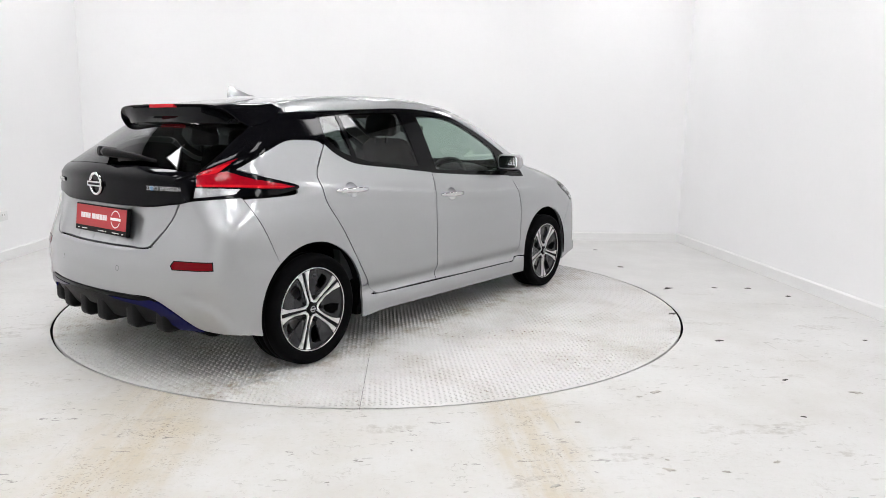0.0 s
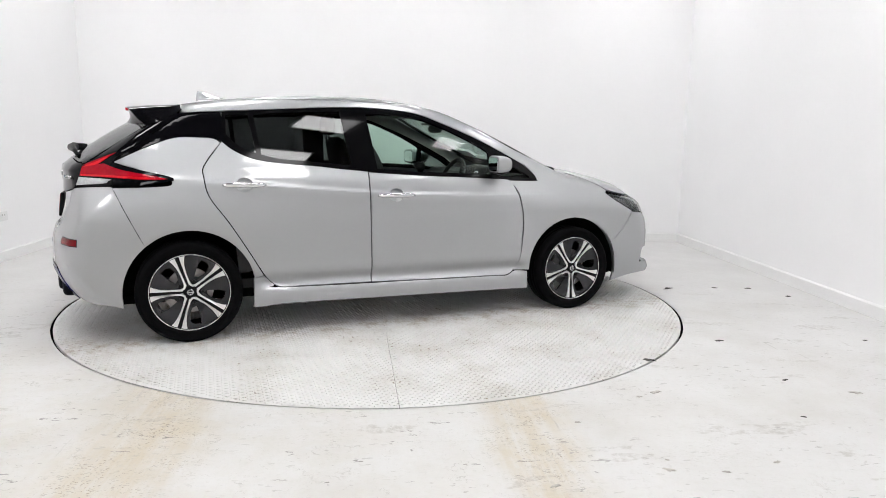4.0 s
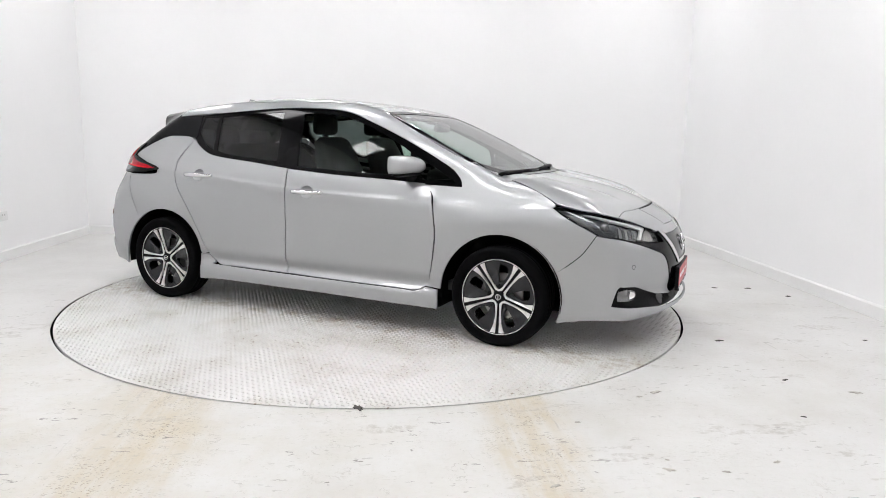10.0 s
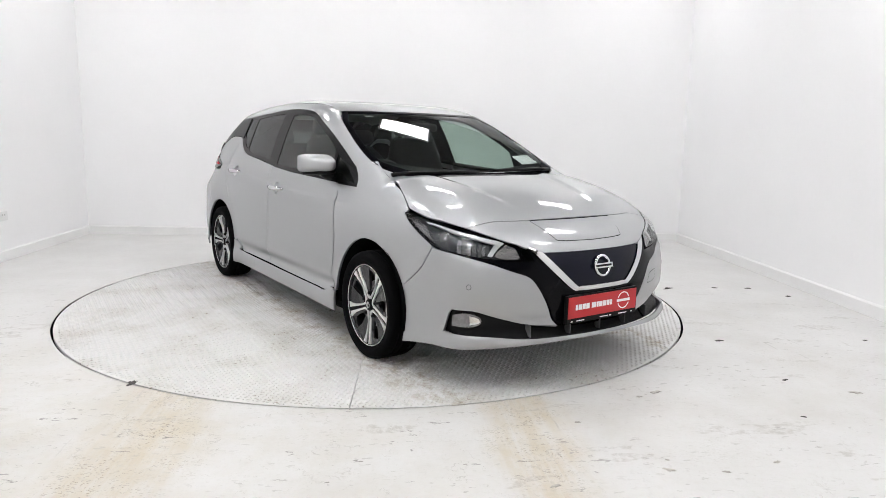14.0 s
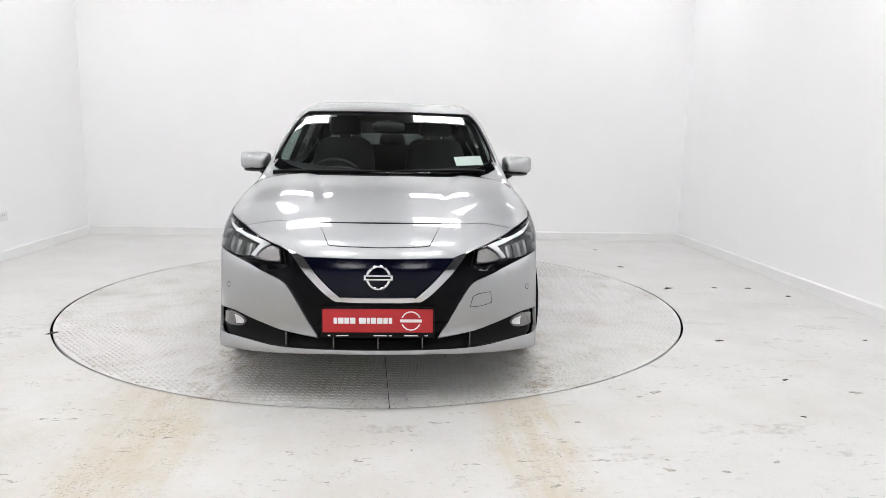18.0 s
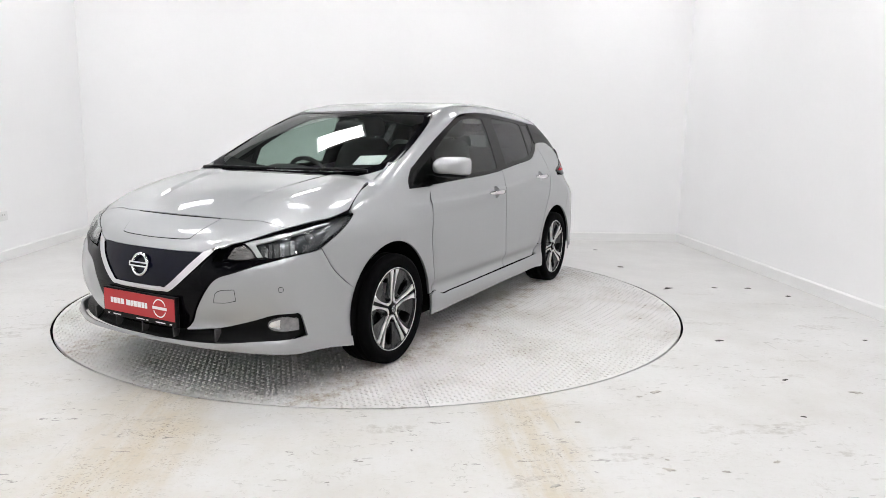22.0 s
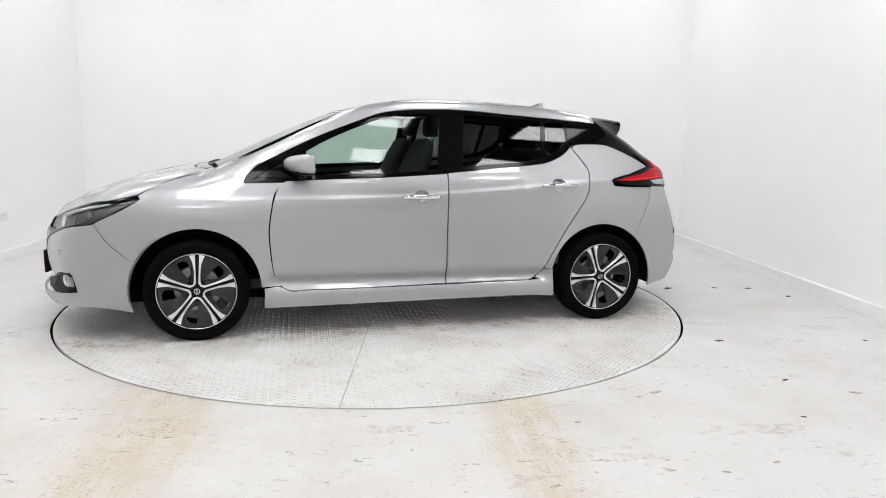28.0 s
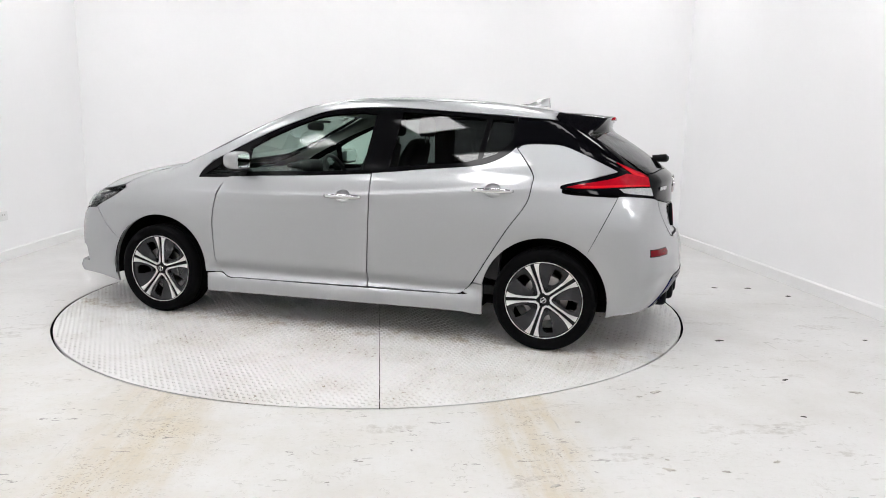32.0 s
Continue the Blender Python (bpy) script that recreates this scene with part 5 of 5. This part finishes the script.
def number_plate(at, right, up, out, parent, w=.505, h=.110):
    m = Matrix((right, up, out)).transposed().to_4x4()
    m.translation = at
    e = new("plate")
    e.parent = parent
    tagged(e, "red dealer plate with white print in a black holder")
    part("holder", box_bm(-w / 2 - .008, w / 2 + .008, -h / 2 - .028, h / 2 + .008, -.018, .004, .004), TRIM, e)
    part("face", box_bm(-w / 2, w / 2, -h / 2, h / 2, .004, .006), PLATE_RED, e)
    x = -w * .40
    for cw in (.020, .029, .026, .028, 0, .036, .018, .028, .030, .024, .020):
        if cw:
            part("print_bar", box_bm(x, x + cw - .004, -.014, .014, .006, .0066), WHITE_INK, e)
        x += cw if cw else .012
    for a0, a1 in ((20, 160), (200, 340)):
        bm = bmesh.new()
        seg = [[bm.verts.new((w * .30 + r * math.cos(radians(a)), r * math.sin(radians(a)), .0066)) for a in (a0 + (a1 - a0) * k / 16 for k in range(17))] for r in (.040, .046)]
        for k in range(16):
            bm.faces.new((seg[0][k], seg[0][k + 1], seg[1][k + 1], seg[1][k]))
        part("print_arc", bm, WHITE_INK, e)
    part("print_bar", box_bm(w * .30 - .05, w * .30 + .05, -.007, .007, .006, .0066), WHITE_INK, e)
    for x0, ww in ((-.23, .012), (-.19, .055), (-.02, .06), (.05, .015), (.12, .065), (.215, .015)):
        part("print_bar", box_bm(x0, x0 + ww, -h / 2 - .0185, -h / 2 - .0135, .004, .0046), WHITE_INK, e)
    e.matrix_basis = m


X, Y, Z = Vector((1, 0, 0)), Vector((0, 1, 0)), Vector((0, 0, 1))
tilt = Vector((.985, 0, .17)).normalized()
emblem((surface("front", [(0, .622)])[0][0] + .006, 0, .622), Y, tilt.cross(Y), tilt, .059, car)
number_plate((2.326, 0, .425), Y, Z, X, car)
back = surface("rear", [(0, .99)])[0]
emblem((back[0] - .006, 0, .985), -Y, Z, -X, .062, car)
pl = surface("rear", [(.15, .80)])[0]
number_plate((pl[0] - .018, -.036, .810), -Y, Vector((.12, 0, .99)).normalized(), Vector((-.99, 0, .12)).normalized(), car)
# lettering on the tailgate: raised chrome words on one side, a plain bar on the other
font = bpy.data.curves.new("lettering", "FONT")
font.body, font.size, font.extrude, font.align_x, font.align_y = "ZERO EMISSION", .030, .0012, "CENTER", "CENTER"
tmp = new("lettering", font)
dg = bpy.context.evaluated_depsgraph_get()
me = bpy.data.meshes.new_from_object(tmp.evaluated_get(dg))
bpy.data.objects.remove(tmp)
me.materials.clear()
me.materials.append(CHROME_M)
q = surface("rear", [(.545, .985)])
qn = normals(q)[0]
out = Vector((qn[0], -qn[1], qn[2])).normalized()
right = Z.cross(out).normalized()
m = Matrix((right, out.cross(right), out)).transposed().to_4x4()
m.translation = Vector((q[0][0], -q[0][1], q[0][2])) + out * .009
ob = new("lettering", me)
ob.parent = car
tagged(ob, "small raised chrome words on the tailgate")
ob.matrix_basis = m
dot = part("badge_dot", lathe_bm([(.0001, -.0030), (.009, -.0028), (.0115, -.0015), (.012, .0)], 24), BADGE_BLUE, car, "small round pale blue badge", smooth=True)
dot.matrix_basis = m @ pose(-.073, 0, .0005, 90, 0, 0)
out2 = Vector((out.x, -out.y, out.z))
right = Z.cross(out2).normalized()
m2 = Matrix((right, out2.cross(right), out2)).transposed().to_4x4()
m2.translation = Vector((q[0][0], q[0][1], q[0][2])) + out2 * .009
bm = bmesh.new()
for x0, ww in ((-.075, .028), (-.04, .03), (-.004, .03), (.032, .028)):
    box_bm(x0, x0 + ww, -.011, .011, -.001, .001, 0, bm)
ob = part("badge_bars", bm, CHROME_M, car, "small chrome name badge")
ob.matrix_basis = m2


def wiper(a, b, lift, parent, thick=.011):
    """An arm from its pivot to the middle of a blade."""
    w = new("wiper")
    w.parent = parent
    tagged(w, "black wiper resting on the glass")
    p0, p1 = Vector(a), Vector(b)
    n = Vector(lift)
    mid = p0.lerp(p1, .5) + n * .012
    part("arm", tube_bm([p0 + n * .004, p0.lerp(p1, .15) + n * .014, mid, p0.lerp(p1, .62) + n * .012], [thick * 1.3, thick, thick * .8, thick * .6], 8), TRIM, w, smooth=True)
    part("blade", tube_bm([p0.lerp(p1, .12) + n * .007, p0.lerp(p1, .4) + n * .010, p0.lerp(p1, .7) + n * .010, p1 + n * .007], [.005, .009, .009, .005], 8), TRIM, w, smooth=True)


def on_top(x, y):
    return Vector(surface("top", [(x, y)])[0])


for p0, p1 in (((1.262, -.66), (1.305, .03)), ((1.232, .60), (1.300, .02))):
    a, b = on_top(*p0), on_top(*p1)
    wiper((a.x, a.y, a.z), (b.x, b.y, b.z), (.35, 0, .93), car)
gl = surface("rear", [(0, 1.13)])[0]
g2 = surface("rear", [(.42, 1.115)])[0]
rw = new("rear_wiper")
rw.parent = car
tagged(rw, "black rear wiper with a bulky pivot cover")
part("arm", tube_bm([(gl[0] - .03, .06, 1.155), (gl[0] - .055, -.03, 1.15), (g2[0] - .045, -.22, 1.135), (g2[0] - .02, -.38, 1.115)], [.022, .026, .016, .008], 10), TRIM, rw, smooth=True)
part("pivot", tube_bm([(gl[0] + .03, .045, 1.15), (gl[0] - .06, .045, 1.155)], [.022, .026], 12), TRIM, rw, smooth=True)

# ---- cabin ----
cabin_floor = part("cabin_floor", box_bm(-1.6, 1.15, -.70, .70, .28, .34), DASH, car)
bm = blob_bm([[(x, y, z) for x, z in ((1.22, .90), (1.18, .985), (.98, 1.00), (.80, .985), (.72, .93), (.74, .80), (.82, .72), (1.04, .76))] for y in (-.69, -.35, 0, .35, .69)])
dash = part("dashboard", bm, DASH, car, "dark soft dashboard")
part("cowl_hood", blob_bm([oval(x, -.36, 1.0, .17, h, 16) for x, h in ((.70, .045), (.80, .06), (.92, .03))]), DASH, dash, smooth=True)
part("screen", box_bm(.715, .73, -.12, .12, .85, .97, .004), GLOSS_BLACK, dash)
part("centre_console", box_bm(-.25, .75, -.11, .11, .34, .60, .03), DASH, car)
sw = new("steering_wheel")
sw.parent = car
tagged(sw, "dark three-spoke steering wheel")
bm = bmesh.new()
ringv = []
for i in range(36):
    a = 2 * math.pi * i / 36
    c = Vector((0, .185 * math.cos(a), .18 * math.sin(a)))
    d = c.normalized()
    ringv.append([bm.verts.new(c + .016 * (math.cos(b) * d + math.sin(b) * X)) for b in (2 * math.pi * k / 8 for k in range(8))])
for i in range(36):
    for k in range(8):
        bm.faces.new((ringv[i][k], ringv[i][(k + 1) % 8], ringv[(i + 1) % 36][(k + 1) % 8], ringv[(i + 1) % 36][k]))
part("wheel_rim", bm, DASH, sw, smooth=True)
part("hub", blob_bm([oval(x, 0, -.01, ry, rz, 16) for x, ry, rz in ((-.03, .055, .045), (0, .075, .06), (.05, .05, .05), (.14, .04, .04))]), DASH, sw, smooth=True)
for b in (0, math.pi, -math.pi / 2):
    part("wheel_spoke", tube_bm([(0, .06 * math.cos(b), .06 * math.sin(b)), (0, .18 * math.cos(b), .175 * math.sin(b))], .014, 8), LAMP_GREY, sw, smooth=True)
sw.matrix_basis = pose(.55, -.36, .93, 0, 24, 0)


def seat(x, y, wide, name, back=1.0):
    s = new(name)
    s.parent = car
    tagged(s, "charcoal cloth car seat with headrest")

    def pad(rows, tag):
        part(tag, blob_bm(rows), CLOTH, s, smooth=True)
    pad([[(cx, yy, cz + zz) for (_, yy, zz) in oval(0, y, 0, wide * k, th, 16, 3.5)] for cx, cz, k, th in ((x - .20, .56, .42, .05), (x - .15, .56, .48, .085), (x + .15, .575, .5, .09), (x + .29, .585, .46, .06))], "cushion")
    rows = []
    for t, k, th in ((0, .42, .05), (.06, .48, .075), (.3, .5, .085), (.5, .47, .07), (.6, .40, .05), (.63, .3, .02)):
        cx, cz = x - .22 - .42 * t * .9, .60 + t * back
        rows.append([(cx + zz * .95, yy, cz + zz * .3) for (_, yy, zz) in oval(0, y, 0, wide * k, th, 16, 3.2)])
    pad(rows, "backrest")
    return s, (x - .22 - .42 * .63, .60 + .63 * back)


def headrest(s, cx, cz, y, w=.13, h=.10):
    rows = [[(cx + zz, yy, cz + h * t) for (_, yy, zz) in oval(0, y, 0, w * k, th, 14, 3)] for t, k, th in ((0, .8, .03), (.2, 1, .048), (.7, 1, .05), (1.3, .9, .042), (1.55, .6, .02))]
    part("headrest", blob_bm(rows), CLOTH, s, smooth=True)
    for d in (-.05, .05):
        part("headrest_post", tube_bm([(cx, y + d, cz - .05), (cx, y + d, cz + .03)], .007, 6), CHROME_M, s)


for sy in (-.36, .36):
    s, (cx, cz) = seat(.28, sy, .50, "front_seat", 1.02)
    headrest(s, cx - .02, cz + .02, sy)
s, (cx, cz) = seat(-.62, 0, 1.22, "rear_bench", .92)
for sy, k in ((-.40, 1), (0, .8), (.40, 1)):
    headrest(s, cx - .02, cz, sy, .12, .085 * k)
pair("door_card", "side", curve([(-1.05, .40, 1), (-1.10, 1.10, 1), (-.56, 1.02), (.4, .95), (.85, .92, 1), (.85, .40, 1)]), DASH, car, cell=.08, lift=-.09, depth=.05)
part("parcel_shelf", box_bm(-1.72, -1.10, -.60, .60, .93, .96, .01), DASH, car)
part("interior_mirror", blob_bm([oval(x, 0, 1.325, ry, rz, 16) for x, ry, rz in ((.545, .10, .025), (.55, .115, .032), (.575, .115, .032), (.59, .09, .02))]), DASH, car, "dark interior mirror", smooth=True)
part("mirror_mount", tube_bm([(.570, 0, 1.335), (.560, 0, 1.352), (.545, 0, 1.366)], .012, 8), DASH, car)
part("sensor_cover", box_bm(.465, .560, -.06, .06, 1.352, 1.368, .006), DASH, car)


def on_glass(corners, drop):
    return [Vector(surface("top", [c])[0]) - Vector((.4, 0, .9)) * drop for c in corners]


for corners in ([(1.152, .436), (1.118, .606), (1.014, .594), (1.052, .424)], [(.475, -.42), (.475, -.36), (.50, -.36), (.50, -.42)]):
    bm = bmesh.new()
    vs = [bm.verts.new(p) for p in on_glass(corners, .012)]
    bm.faces.new(vs)
    vs2 = [bm.verts.new(v.co - Vector((.4, 0, .9)) * .002) for v in vs]
    bm.faces.new(vs2[::-1])
    part("paper_notice", bm, PAPER, car, "white paper notice behind the windscreen")

# ---- loose bits on the floor ----
rng = random.Random(4)


def flake(x, y, r, material, label):
    bm = bmesh.new()
    n, lean = 15, rng.uniform(-.5, .5)
    prof = []
    for k in range(n):
        q, w = 2 * math.pi * k / n, r * rng.uniform(.35, 1.15)
        a, b = 1.7 * w * math.cos(q), .75 * w * math.sin(q)
        prof.append((a * math.cos(lean) - b * math.sin(lean), a * math.sin(lean) + b * math.cos(lean)))
    lo = [bm.verts.new((x + a, y + b, .0005)) for a, b in prof]
    hi = [bm.verts.new((x + a * .8, y + b * .8, .002 + r * .16 * rng.random())) for a, b in prof]
    top = bm.verts.new((x, y, .004 + r * .15))
    for k in range(n):
        j = (k + 1) % n
        bm.faces.new((lo[k], lo[j], hi[j], hi[k]))
        bm.faces.new((hi[k], hi[j], top))
    return tagged(part("debris", bm, material), label, "debris", "bits of dirt on the floor")


GRIT = mat("dark_grit", (.07, .065, .06), .9, 0, .4, 90, .4, .2)
CHIP = mat("grey_brown_stain", (.47, .45, .41), .8, 0, .4, 60, .2, .3)
for fx, fy, r in ((1.64, 2.12, .05), (2.51, 2.34, .018), (2.43, 1.29, .022), (2.51, .30, .038), (2.94, .32, .016), (3.24, .30, .02), (3.42, -.01, .026), (2.19, -1.24, .022), (3.18, -1.26, .01), (2.20, -1.96, .014), (1.99, -2.45, .010)):
    flake(fx, fy, r, GRIT, "small dark lump of dirt on the white floor")
for fx, fy, r in ((.66, -3.02, .018), (.90, -2.46, .010), (1.41, -2.11, .022), (2.46, -2.16, .022), (1.13, -2.92, .017), (1.35, -2.95, .012), (1.60, -2.88, .012), (1.16, -2.84, .008), (1.30, -2.17, .012)):
    flake(fx, fy, r, CHIP, "flat grey-brown fleck on the white floor")
a = radians(345.7)
ob = flake(0, 0, .028, GRIT, "dark lump of dirt at the turntable's edge")
LUMP = (2.252 * math.cos(a), 2.252 * math.sin(a), 0)


# ---- what moves: turntable, the lump on it and the car, at one steady turn ----
def motions():
    times = [i * 2.0 for i in range(17)]
    spin = [(t, pose(0, 0, 0, 0, 0, -7.80 * t)) for t in times]
    walk(turntable, [(t, pose(*HUB, 0) @ m) for t, m in spin])
    walk(ob, [(t, m @ pose(*LUMP)) for t, m in spin])
    walk(car, [(t, m @ pose(0, 0, 0, 0, 0, 48.33) @ pose(-.073, .080, 0)) for t, m in spin])


motions()
